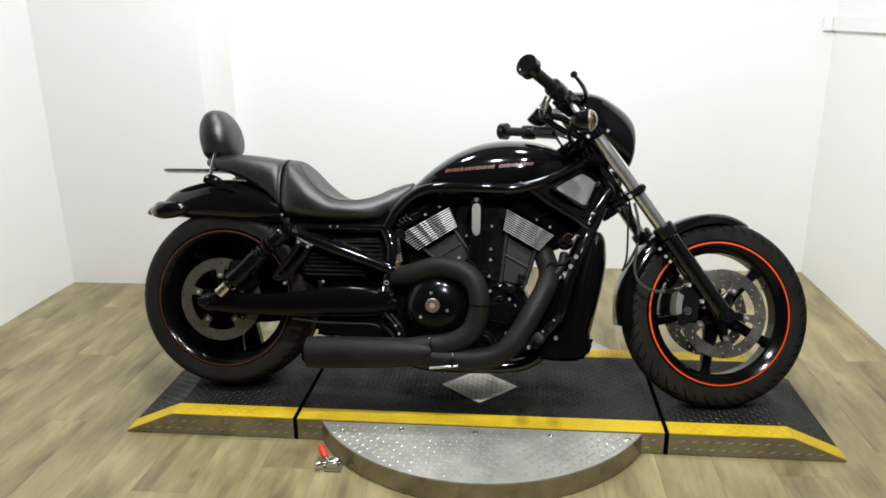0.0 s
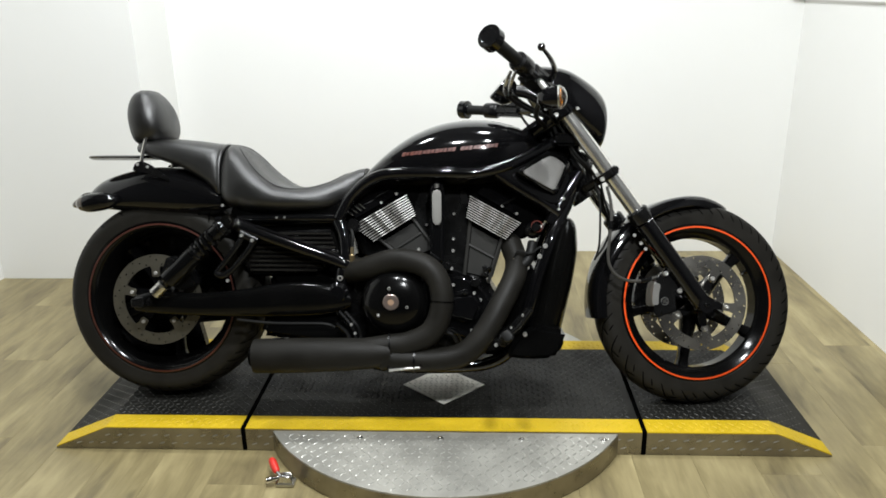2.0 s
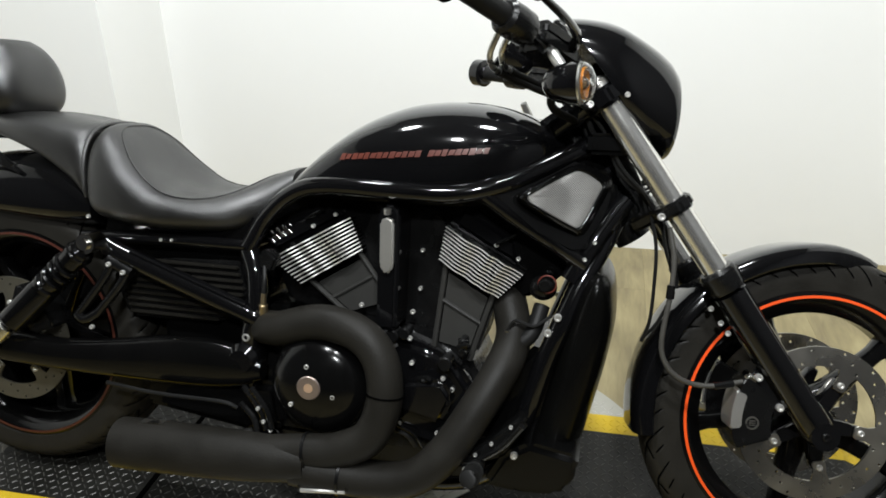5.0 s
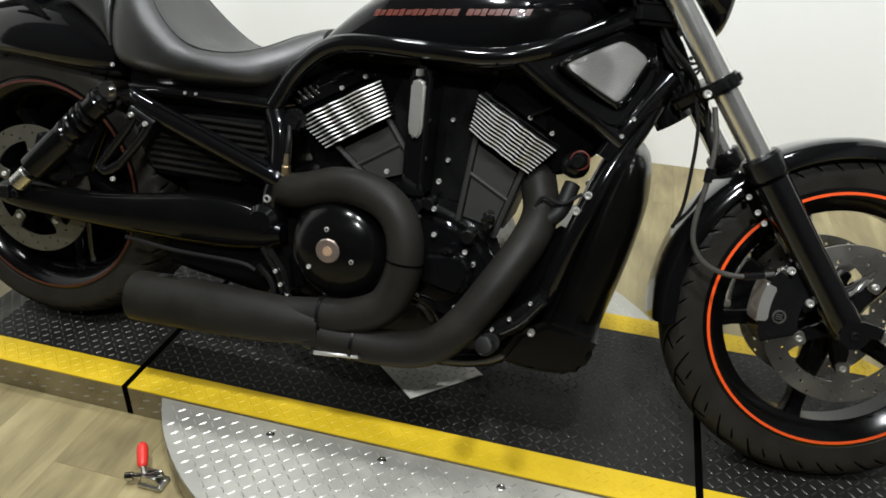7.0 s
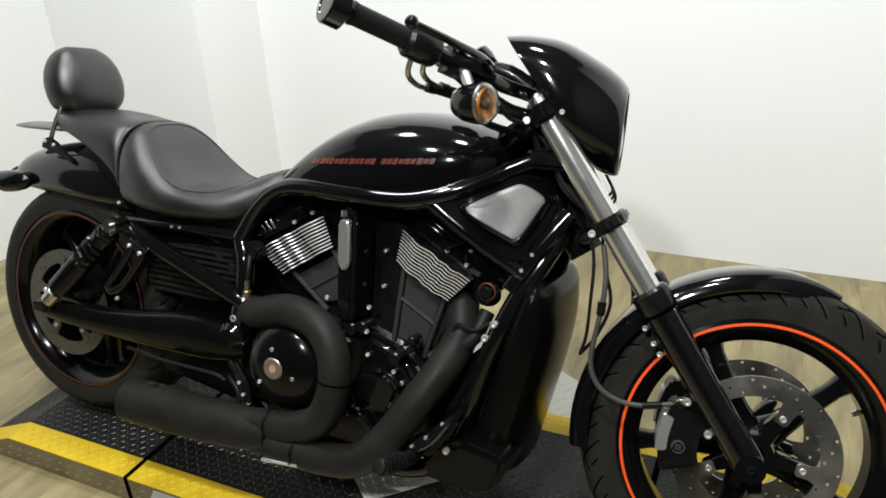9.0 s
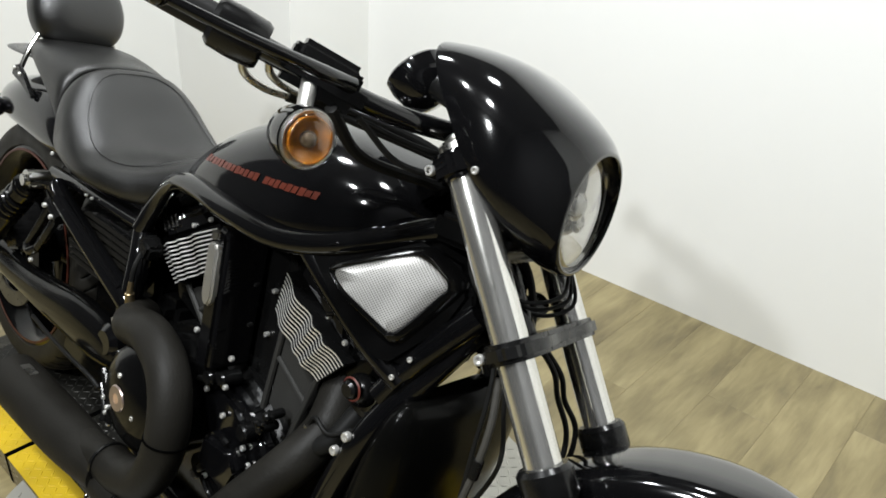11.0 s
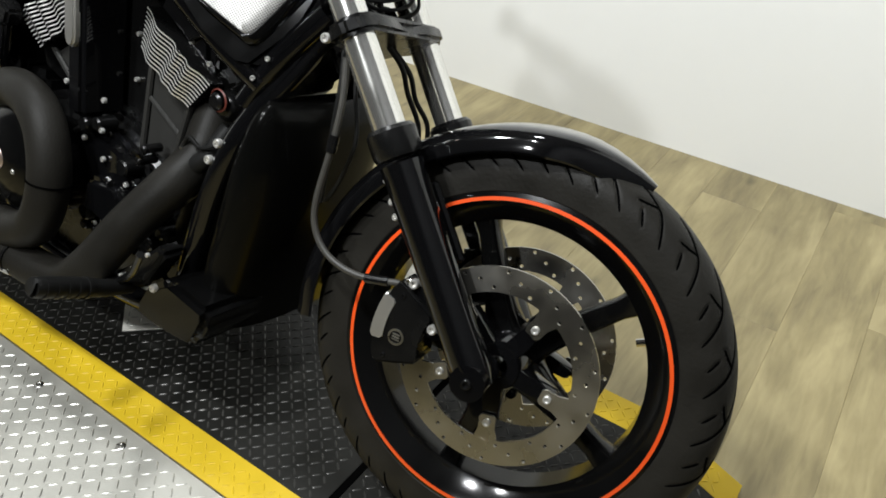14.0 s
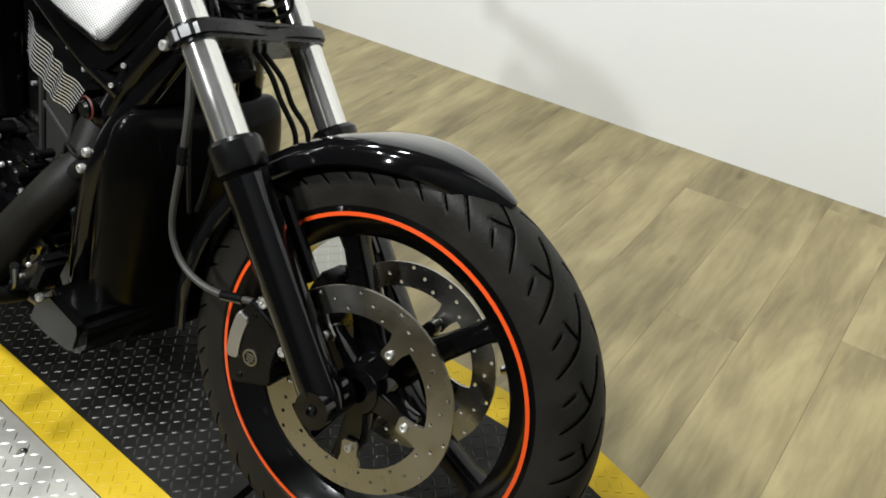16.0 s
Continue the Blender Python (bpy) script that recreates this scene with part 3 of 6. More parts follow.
def tyre(R, rim, half, columns, pitches, depth):
    """A tyre with hooked grooves from both shoulders to the crown and short cuts between them."""
    count = 64
    a = np.pi * np.arange(count + 1) / count
    y = -half * (np.cos(a) * (0.84 + 0.16 * np.sin(a)))
    r = rim + (R - rim) * np.sin(a) ** 0.62
    run = np.concatenate(([0], np.cumsum(np.hypot(np.diff(y), np.diff(r)))))
    run = np.minimum(run, run[-1] - run) / run[-1] * 2
    whole = 2 * math.pi * R
    pitch = whole / pitches
    reach = np.sum(np.hypot(np.diff(y), np.diff(r))) / 2
    lines = [[(-0.006, 0.29), (0.012, 0.47), (0.030, 0.64), (0.044, 0.72), (0.066, 0.84), (0.088, 0.93)], [(0.036, 0.69), (0.052, 0.62), (0.066, 0.58)], [(0.036, 0.33), (0.053, 0.50)]]
    th = 2 * np.pi * np.arange(columns) / columns
    T2, V = np.meshgrid(th * R, run * reach, indexing="ij")
    T2 = T2 + np.where(np.arange(count + 1) > count / 2, pitch / 2, 0)
    near = np.full(T2.shape, 1e9)
    for shift in (-1, 0, 1, 2):
        u = T2 % pitch + shift * pitch
        for line in lines:
            near = np.minimum(near, near_line(u, V, [(p, q * reach) for p, q in line]))
    sink = depth * np.clip((0.0030 - near) / 0.0012, 0, 1)
    bm = bmesh.new()
    rows = []
    for k in range(columns):
        c, s = math.cos(th[k]), math.sin(th[k])
        row_v = [bm.verts.new(((r[i] - sink[k, i]) * c, y[i], (r[i] - sink[k, i]) * s)) for i in range(count + 1)]
        row_v += [bm.verts.new(((rim - 0.022) * c, yy, (rim - 0.022) * s)) for yy in (half * 0.5, -half * 0.5)]
        rows.append(row_v)
    n = len(rows[0])
    for k in range(columns):
        p, q = rows[k], rows[(k + 1) % columns]
        for i in range(n):
            bm.faces.new((p[i], q[i], q[(i + 1) % n], p[(i + 1) % n]))
    # narrow strips inside the valleys, their near-black stands in for the grooves' shade
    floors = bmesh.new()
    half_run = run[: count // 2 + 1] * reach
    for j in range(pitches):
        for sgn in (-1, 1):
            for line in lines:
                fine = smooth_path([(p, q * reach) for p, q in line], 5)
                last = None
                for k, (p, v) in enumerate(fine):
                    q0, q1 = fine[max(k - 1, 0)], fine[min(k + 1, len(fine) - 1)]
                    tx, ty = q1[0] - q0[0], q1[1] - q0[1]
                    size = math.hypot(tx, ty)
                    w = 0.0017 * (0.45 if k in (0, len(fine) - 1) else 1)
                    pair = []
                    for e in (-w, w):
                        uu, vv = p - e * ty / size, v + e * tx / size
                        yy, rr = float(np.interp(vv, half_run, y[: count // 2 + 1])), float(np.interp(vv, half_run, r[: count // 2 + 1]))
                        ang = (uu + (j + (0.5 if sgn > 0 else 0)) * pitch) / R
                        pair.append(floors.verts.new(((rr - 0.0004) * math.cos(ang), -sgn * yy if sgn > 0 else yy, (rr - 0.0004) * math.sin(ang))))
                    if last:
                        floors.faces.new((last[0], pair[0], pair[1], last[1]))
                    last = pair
    return bm, floors


def wheel(name, R, rim, half, spokes, m, paint, phase, hub_half, finish, columns):
    rim_half = half * 0.80
    prof = [(rim + 0.012, -rim_half), (rim + 0.008, -rim_half + 0.008), (rim - 0.012, -rim_half + 0.012), (rim - 0.028, -rim_half * 0.55), (rim - 0.03, rim_half * 0.55),
            (rim - 0.012, rim_half - 0.012), (rim + 0.008, rim_half - 0.008), (rim + 0.012, rim_half), (rim - 0.004, rim_half + 0.004), (rim - 0.016, rim_half - 0.004),
            (rim - 0.036, rim_half * 0.5), (rim - 0.036, -rim_half * 0.5), (rim - 0.016, -rim_half + 0.004), (rim - 0.004, -rim_half - 0.004)]
    w = part(name, moved(lathe(prof, 72), m), finish, bike, "gloss black cast wheel with an orange rim stripe")
    carcass, floors = tyre(R, rim + 0.0095, half, columns, 25, 0.003)
    rubber = part("tyre", moved(carcass, m), RUBBER, w, "black road tyre with worn tread")
    part("tread_groove", moved(floors, m), GROOVE, rubber, "tread groove strips with the shade in their colour")
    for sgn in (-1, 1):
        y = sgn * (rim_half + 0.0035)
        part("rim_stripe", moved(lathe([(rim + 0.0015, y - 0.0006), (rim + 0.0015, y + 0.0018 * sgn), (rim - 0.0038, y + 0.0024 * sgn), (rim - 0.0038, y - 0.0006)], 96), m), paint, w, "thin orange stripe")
    part("hub", moved(lathe([(0.018, -hub_half), (0.034, -hub_half), (0.04, -hub_half + 0.012), (0.046, 0), (0.04, hub_half - 0.012), (0.034, hub_half), (0.018, hub_half)], 32), m), GLOSS, w)
    for k in range(spokes):
        a = phase + 2 * math.pi * k / spokes
        L = rim - 0.022
        rows = [(0.03, 0.034, 0.03), (0.07, 0.024, 0.026), (0.12, 0.018, 0.022), (L - 0.035, 0.016, 0.02), (L - 0.012, 0.02, 0.024), (L, 0.028, 0.028)]
        rings = []
        for x, wz, wy in rows:
            ring_pts = []
            for j in range(12):
                b = 2 * math.pi * j / 12
                c, s = math.cos(b), math.sin(b)
                ring_pts.append((x, wy * math.copysign(abs(c) ** 0.6, c), wz * math.copysign(abs(s) ** 0.6, s)))
            rings.append(ring_pts)
        part("spoke", moved(skin(rings), m @ Matrix.Rotation(-a, 4, "Y")), finish, w)
    return w


def drilled(inner, r, y0, y1, count=42):
    """A flat ring with real holes, three staggered rows."""
    bm = bmesh.new()
    rads = [inner + (r - inner) * t for t in (0, 0.36, 0.68, 1)]
    step = 2 * math.pi / count
    for yy in (y0, y1):
        for j in range(3):
            ra, rb = rads[j], rads[j + 1]
            for k in range(count):
                a0, a1, am = k * step, (k + 1) * step, (k + 0.5) * step
                rm = (ra + rb) / 2
                rim8 = [(ra, a0), (ra, am), (ra, a1), (rm, a1), (rb, a1), (rb, am), (rb, a0), (rm, a0)]
                vs = [bm.verts.new((q * math.cos(a), yy, q * math.sin(a))) for q, a in rim8]
                if (k + 2 * j) % 3:
                    bm.faces.new(vs)
                    continue
                c = Vector((rm * math.cos(am), yy, rm * math.sin(am)))
                hole = [c + (v.co - c).normalized() * 0.0031 for v in vs]
                hv = [bm.verts.new(h) for h in hole]
                for i in range(8):
                    bm.faces.new((vs[i], vs[(i + 1) % 8], hv[(i + 1) % 8], hv[i]))
                if yy == y0:
                    far = [bm.verts.new((h.x, y1, h.z)) for h in hole]
                    for i in range(8):
                        bm.faces.new((hv[i], hv[(i + 1) % 8], far[(i + 1) % 8], far[i]))
    for q in (inner, r):
        ring = [(q * math.cos(step * k / 2), q * math.sin(step * k / 2)) for k in range(2 * count)]
        lo = [bm.verts.new((x, y0, z)) for x, z in ring]
        hi = [bm.verts.new((x, y1, z)) for x, z in ring]
        for k in range(2 * count):
            bm.faces.new((lo[k], lo[(k + 1) % (2 * count)], hi[(k + 1) % (2 * count)], hi[k]))
    bmesh.ops.remove_doubles(bm, verts=bm.verts, dist=1e-5)
    return bm


def brake_disc(host, m, r, y, bolts, phase, mat=None):
    inner = r * 0.75
    mat = mat or DISC
    part("brake_disc", moved(drilled(inner, r, y - 0.0025, y + 0.0025), m), mat, host, "drilled steel brake disc with brown wear marks")
    for k in range(bolts):
        a = phase + 2 * math.pi * k / bolts
        c, s = math.cos(a), math.sin(a)
        arm = prism([(0.074, -0.009), (0.079, -0.013), (0.098, -0.012), (inner + 0.004, -0.020), (inner + 0.004, 0.020), (0.098, 0.012), (0.079, 0.013), (0.074, 0.009)], y - 0.0024, y + 0.0024, 0.0008, 1)
        part("disc_tab", moved(arm, m @ Matrix.Rotation(-a, 4, "Y")), mat, host)
        spider = prism([(0.015, -0.016), (0.06, -0.013), (0.092, -0.010), (0.096, 0), (0.092, 0.010), (0.06, 0.013), (0.015, 0.016)], min(y * 0.55, y * 0.93), max(y * 0.55, y * 0.93), 0.003, 1)
        part("disc_carrier", moved(spider, m @ Matrix.Rotation(-a, 4, "Y")), GLOSS, host)
        p = m @ Vector((0.086 * c, y - 0.003, 0.086 * s))
        ax = m.to_3x3() @ Vector((0, -1, 0))
        bolt(host, p, ax, 0.0095, 0.006)


M_F = TURN0 @ Matrix.Translation(AXLE_F)
M_R = Matrix.Translation(AXLE_R)
front_wheel = wheel("front_wheel", 0.3245, 0.2435, 0.060, 5, M_F, ORANGE, radians(44), 0.07, TRIMBLACK, 1100)
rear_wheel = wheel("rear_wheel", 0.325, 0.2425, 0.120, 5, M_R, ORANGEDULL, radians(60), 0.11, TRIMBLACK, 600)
for yy in (-0.072, 0.072):
    brake_disc(front_wheel, M_F, 0.150, yy, 5, radians(-9.2))
part("belt_pulley", moved(lathe([(0.03, 0.128), (0.118, 0.128), (0.122, 0.132), (0.122, 0.16), (0.118, 0.164), (0.03, 0.15)], 48), M_R), SATIN, rear_wheel, "black drive belt pulley")
brake_disc(rear_wheel, M_R, 0.146, -0.128, 5, radians(20), REARDISC)

# -- fork --
def leg(y):
    lower = [(head(-0.012, y)[:]) + (0.026,), (head(0.02, y)[:]) + (0.030,), (head(0.10, y)[:]) + (0.029,), (head(0.25, y)[:]) + (0.030,), (head(0.311, y)[:]) + (0.031,)]
    rough = part("fork_leg", steered(tube(lower, 0.03, 20, 4)), GLOSS, bike, "black lower fork leg")
    part("fork_collar", steered(tube([(*head(0.319, y), 0.033), (*head(0.325, y), 0.0355), (*head(0.355, y), 0.0355), (*head(0.361, y), 0.031)], 0.03, 20, 1, raw=True)), SATIN, rough)
    st = part("fork_tube", steered(tube([head(0.335, y), head(0.752, y)], 0.0238, 28, 2)), FORKCHROME, bike, "polished chrome fork tube")
    part("fork_cap", steered(tube([(*head(0.752, y), 0.026), (*head(0.764, y), 0.026), (*head(0.768, y), 0.023), (*head(0.771, y), 0.016), (*head(0.776, y), 0.014), (*head(0.777, y), 0.002)], 0.02, 16, 1, raw=True)), STEEL, st, "brushed steel fork cap")
    return rough


leg_r, leg_l = leg(-FORK_Y), leg(FORK_Y)


def triple(s, h, y_half, front, back):
    """A fork bridge that clamps both tubes."""
    ys = [(-back, -y_half * 0.45), (-0.034, -y_half * 0.72), (-0.034, -y_half - 0.022), (0.0, -y_half - 0.036), (0.024, -y_half - 0.026), (front, -y_half - 0.006), (front, -y_half * 0.5), (front - 0.012, 0), (front, y_half * 0.5), (front, y_half + 0.006), (0.024, y_half + 0.026), (0.0, y_half + 0.036), (-0.034, y_half + 0.022), (-0.034, y_half * 0.72), (-back, y_half * 0.45)]
    bm = bmesh.new()
    lo = [bm.verts.new(head(s - h / 2, y, FORK_OFF + o)) for o, y in ys]
    hi = [bm.verts.new(head(s + h / 2, y, FORK_OFF + o)) for o, y in ys]
    bm.faces.new(lo[::-1])
    bm.faces.new(hi)
    for i in range(len(ys)):
        bm.faces.new((lo[i], lo[(i + 1) % len(ys)], hi[(i + 1) % len(ys)], hi[i]))
    bmesh.ops.bevel(bm, geom=list(bm.edges), offset=0.006, segments=2, affect="EDGES")
    return steered(bm)


low_bridge = part("lower_fork_bridge", triple(0.500, 0.026, FORK_Y, 0.034, 0.075), SATIN, bike, "satin black fork bridge")
top_bridge = part("upper_fork_bridge", triple(0.738, 0.036, FORK_Y, 0.03, 0.11), GLOSS, bike)
for s, host in ((0.500, low_bridge), (0.741, top_bridge)):
    for sy in (-1, 1):
        bolt(host, TURNED @ head(s, sy * (FORK_Y + 0.020), FORK_OFF - 0.036), TURNED.to_3x3() @ Vector((0, sy, 0)), 0.011, 0.01)
part("steering_head", tube([FOOT + 0.505 * UP, FOOT + 0.76 * UP], 0.034, 20, 1), GLOSS, bike)

# -- front fender --
def fender_arc(c, R, a0, a1, half_of, drop, n=28):
    """A thin curved shell over a wheel, from angle a0 (front) to a1 (rear)."""
    rings = []
    for k in range(n + 1):
        t = k / n
        a = a0 + (a1 - a0) * t
        hw = half_of(t)
        e, u = Vector((math.cos(a), 0, math.sin(a))), Vector((0, 1, 0))
        outer, inner = [], []
        for j in range(13):
            b = -1 + 2 * j / 12
            y = hw * math.copysign(abs(math.sin(b * math.pi / 2)) ** 0.9, b)
            z = R(t) - drop * abs(b) ** 3.2
            outer.append(Vector(c) + e * z + u * y)
            inner.append(Vector(c) + e * (z - 0.003) + u * y * 0.97)
        rings.append(outer + inner[::-1])
    return skin(rings)


c_f = AXLE_F
part("front_fender", moved(fender_arc(c_f, lambda t: 0.345 - 0.012 * max(0, 1 - t * 6) ** 1.5, radians(68), radians(188), lambda t: 0.010 + 0.064 * min(1, (t * 4.5) ** 0.75), 0.035), TURN0), GLOSS, bike, "gloss black front fender with a pointed tip")

# -- fuel tank cover, seat, tail --
TANK_ROWS = [(0.655, 0.088, 0.695, 0.705, 0.714), (0.69, 0.118, 0.69, 0.712, 0.752), (0.75, 0.142, 0.685, 0.73, 0.806), (0.82, 0.156, 0.685, 0.745, 0.852), (0.90, 0.165, 0.685, 0.752, 0.884),
                          (0.98, 0.168, 0.685, 0.758, 0.897), (1.06, 0.164, 0.69, 0.768, 0.896), (1.13, 0.146, 0.71, 0.785, 0.882), (1.18, 0.118, 0.74, 0.80, 0.860), (1.22, 0.07, 0.78, 0.812, 0.832)]
tank = part("tank", loft(TANK_ROWS, 2.5, 6, 52), GLOSS, bike, "gloss black tank cover with orange lettering")
SEAT_ROWS = [(0.213, 0.120, 0.64, 0.68, 0.800, 0.0), (0.222, 0.140, 0.625, 0.68, 0.818, 0.0), (0.245, 0.158, 0.612, 0.67, 0.826, 0.004), (0.285, 0.168, 0.606, 0.665, 0.802, 0.014), (0.335, 0.175, 0.603, 0.655, 0.752, 0.022), (0.40, 0.176, 0.602, 0.645, 0.702, 0.018),
                                 (0.47, 0.168, 0.602, 0.645, 0.690, 0.010), (0.54, 0.148, 0.606, 0.645, 0.702, 0.002), (0.60, 0.115, 0.615, 0.665, 0.727, 0.0), (0.64, 0.092, 0.655, 0.695, 0.742, 0.0), (0.664, 0.075, 0.70, 0.72, 0.746, 0.0)]
rider = part("rider_seat", loft(SEAT_ROWS, 2.7, 6, 52), LEATHER, bike, "black leather bucket rider seat")
pillion = part("pillion_seat", loft([(-0.078, 0.07, 0.795, 0.81, 0.828), (-0.045, 0.10, 0.785, 0.805, 0.838), (0.03, 0.120, 0.760, 0.795, 0.842), (0.10, 0.130, 0.73, 0.775, 0.838), (0.17, 0.136, 0.68, 0.745, 0.829), (0.20, 0.136, 0.645, 0.72, 0.824), (0.212, 0.128, 0.645, 0.71, 0.812)], 3.0, 6, 52), LEATHER, bike, "black leather passenger seat")
tail = part("rear_fender", loft([(-0.300, 0.045, 0.620, 0.625, 0.632), (-0.255, 0.075, 0.616, 0.632, 0.668), (-0.20, 0.105, 0.610, 0.64, 0.712), (-0.12, 0.122, 0.604, 0.65, 0.738), (-0.03, 0.130, 0.596, 0.655, 0.752), (0.08, 0.132, 0.588, 0.65, 0.745), (0.16, 0.130, 0.588, 0.645, 0.72), (0.213, 0.124, 0.592, 0.64, 0.68)], 2.6, 5, 44), GLOSS, bike, "gloss black tail section")
back_rows = []
for zz, ww, x0, x1 in ((0.826, 0.07, -0.093, -0.01), (0.84, 0.104, -0.103, 0.008), (0.87, 0.124, -0.110, 0.018), (0.91, 0.130, -0.115, 0.014), (0.95, 0.118, -0.113, 0.0), (0.983, 0.09, -0.101, -0.022), (1.000, 0.05, -0.085, -0.040)):
    back_rows.append((zz, ww, x0, x1))
rings_b = []
for zz, ww, x0, x1 in smooth_path(back_rows, 5):
    ww *= 0.83
    rings_b.append([((x0 + x1) / 2 + (x1 - x0) / 2 * math.copysign(abs(math.cos(a)) ** 0.75, math.cos(a)), ww * math.copysign(abs(math.sin(a)) ** 0.75, math.sin(a)), zz) for a in (2 * math.pi * k / 36 for k in range(36))])
part("backrest", skin(rings_b), LEATHER, bike, "padded black leather backrest")


# -- engine --
crank = part("crankcase", prism([(0.60, 0.17), (0.95, 0.15), (1.08, 0.17), (1.13, 0.26), (1.09, 0.36), (1.02, 0.42), (0.93, 0.45), (0.76, 0.45), (0.62, 0.40), (0.58, 0.32)], -0.118, 0.130, 0.028, 3), SATIN, bike, "black V-twin engine crankcase")
part("oil_pan", prism([(0.66, 0.115), (0.96, 0.105), (1.04, 0.15), (1.02, 0.20), (0.62, 0.20)], -0.11, 0.11, 0.02, 2), SATIN, crank)
cover = part("primary_cover", prism([(0.90, 0.22), (1.00, 0.20), (1.075, 0.26), (1.085, 0.33), (1.045, 0.385), (0.985, 0.415), (0.92, 0.43), (0.87, 0.40)], -0.148, -0.10, 0.018, 3), GLOSS, crank, "gloss black engine side cover")
clutch = part("clutch_cover", moved(lathe([(0.0001, -0.264), (0.024, -0.2635), (0.050, -0.2595), (0.074, -0.252), (0.093, -0.239), (0.105, -0.219), (0.109, -0.19), (0.112, -0.15), (0.0001, -0.15)], 56, closed=False), Matrix.Translation((0.778, 0.023, 0.333))), TRIMBLACK, bike, "gloss black domed clutch cover")
emblem_at = Matrix.Translation((0.769, -0.2406, 0.339))
part("emblem_ring", moved(lathe([(0.0095, -0.0005), (0.0098, -0.003), (0.0225, -0.003), (0.0245, -0.0005)], 40), emblem_at), EMBLEM, clutch, "round brushed emblem")
part("emblem_centre", moved(disc(0.0095, -0.0026, 0.0, 28, 0.0006), emblem_at), COPPER, clutch, "copper emblem centre")
for bx, bz in ((0.763, 0.380), (0.817, 0.324), (0.730, 0.299)):
    bolt(clutch, (bx, -0.2355, bz), (0, -1, 0), 0.0075, 0.006)
for bx, bz in ((0.846, 0.492), (0.952, 0.488), (0.899, 0.405), (0.948, 0.433), (0.953, 0.382), (1.018, 0.357), (1.037, 0.335), (1.062, 0.30), (0.93, 0.25), (1.01, 0.24)):
    bolt(cover, (bx, -0.152, bz), (0, -1, 0), 0.008, 0.008)
part("oil_filter_cover", prism([(0.925, 0.285), (1.02, 0.265), (1.045, 0.325), (1.02, 0.36), (0.935, 0.35)], -0.178, -0.14, 0.012, 3), GLOSS, crank)


def fin_mesh(u_len, depth, thick, bumps, seed):
    """A cooling fin: plate in its own u, y plane, wavy bright edge."""
    n = 40
    outer = []
    for k in range(n + 1):
        u = u_len * k / n
        y = -depth
        for b, h, w in bumps:
            y -= h * math.exp(-((u - b * u_len) / w) ** 2)
        outer.append((u, y))
    bm = bmesh.new()
    lo = [bm.verts.new((u, y, -thick / 2)) for u, y in outer] + [bm.verts.new((u_len, 0, -thick / 2)), bm.verts.new((0, 0, -thick / 2))]
    hi = [bm.verts.new((u, y, thick / 2)) for u, y in outer] + [bm.verts.new((u_len, 0, thick / 2)), bm.verts.new((0, 0, thick / 2))]
    m = len(lo)
    bm.faces.new(lo[::-1])
    bm.faces.new(hi)
    for i in range(m):
        f = bm.faces.new((lo[i], lo[(i + 1) % m], hi[(i + 1) % m], hi[i]))
        if i < n:
            f.material_index = 1
    me = bpy.data.meshes.new("cooling_fin")
    bmesh.ops.recalc_face_normals(bm, faces=bm.faces)
    bm.to_mesh(me)
    bm.free()
    me.materials.append(SATIN)
    me.materials.append(FINEDGE)
    return me


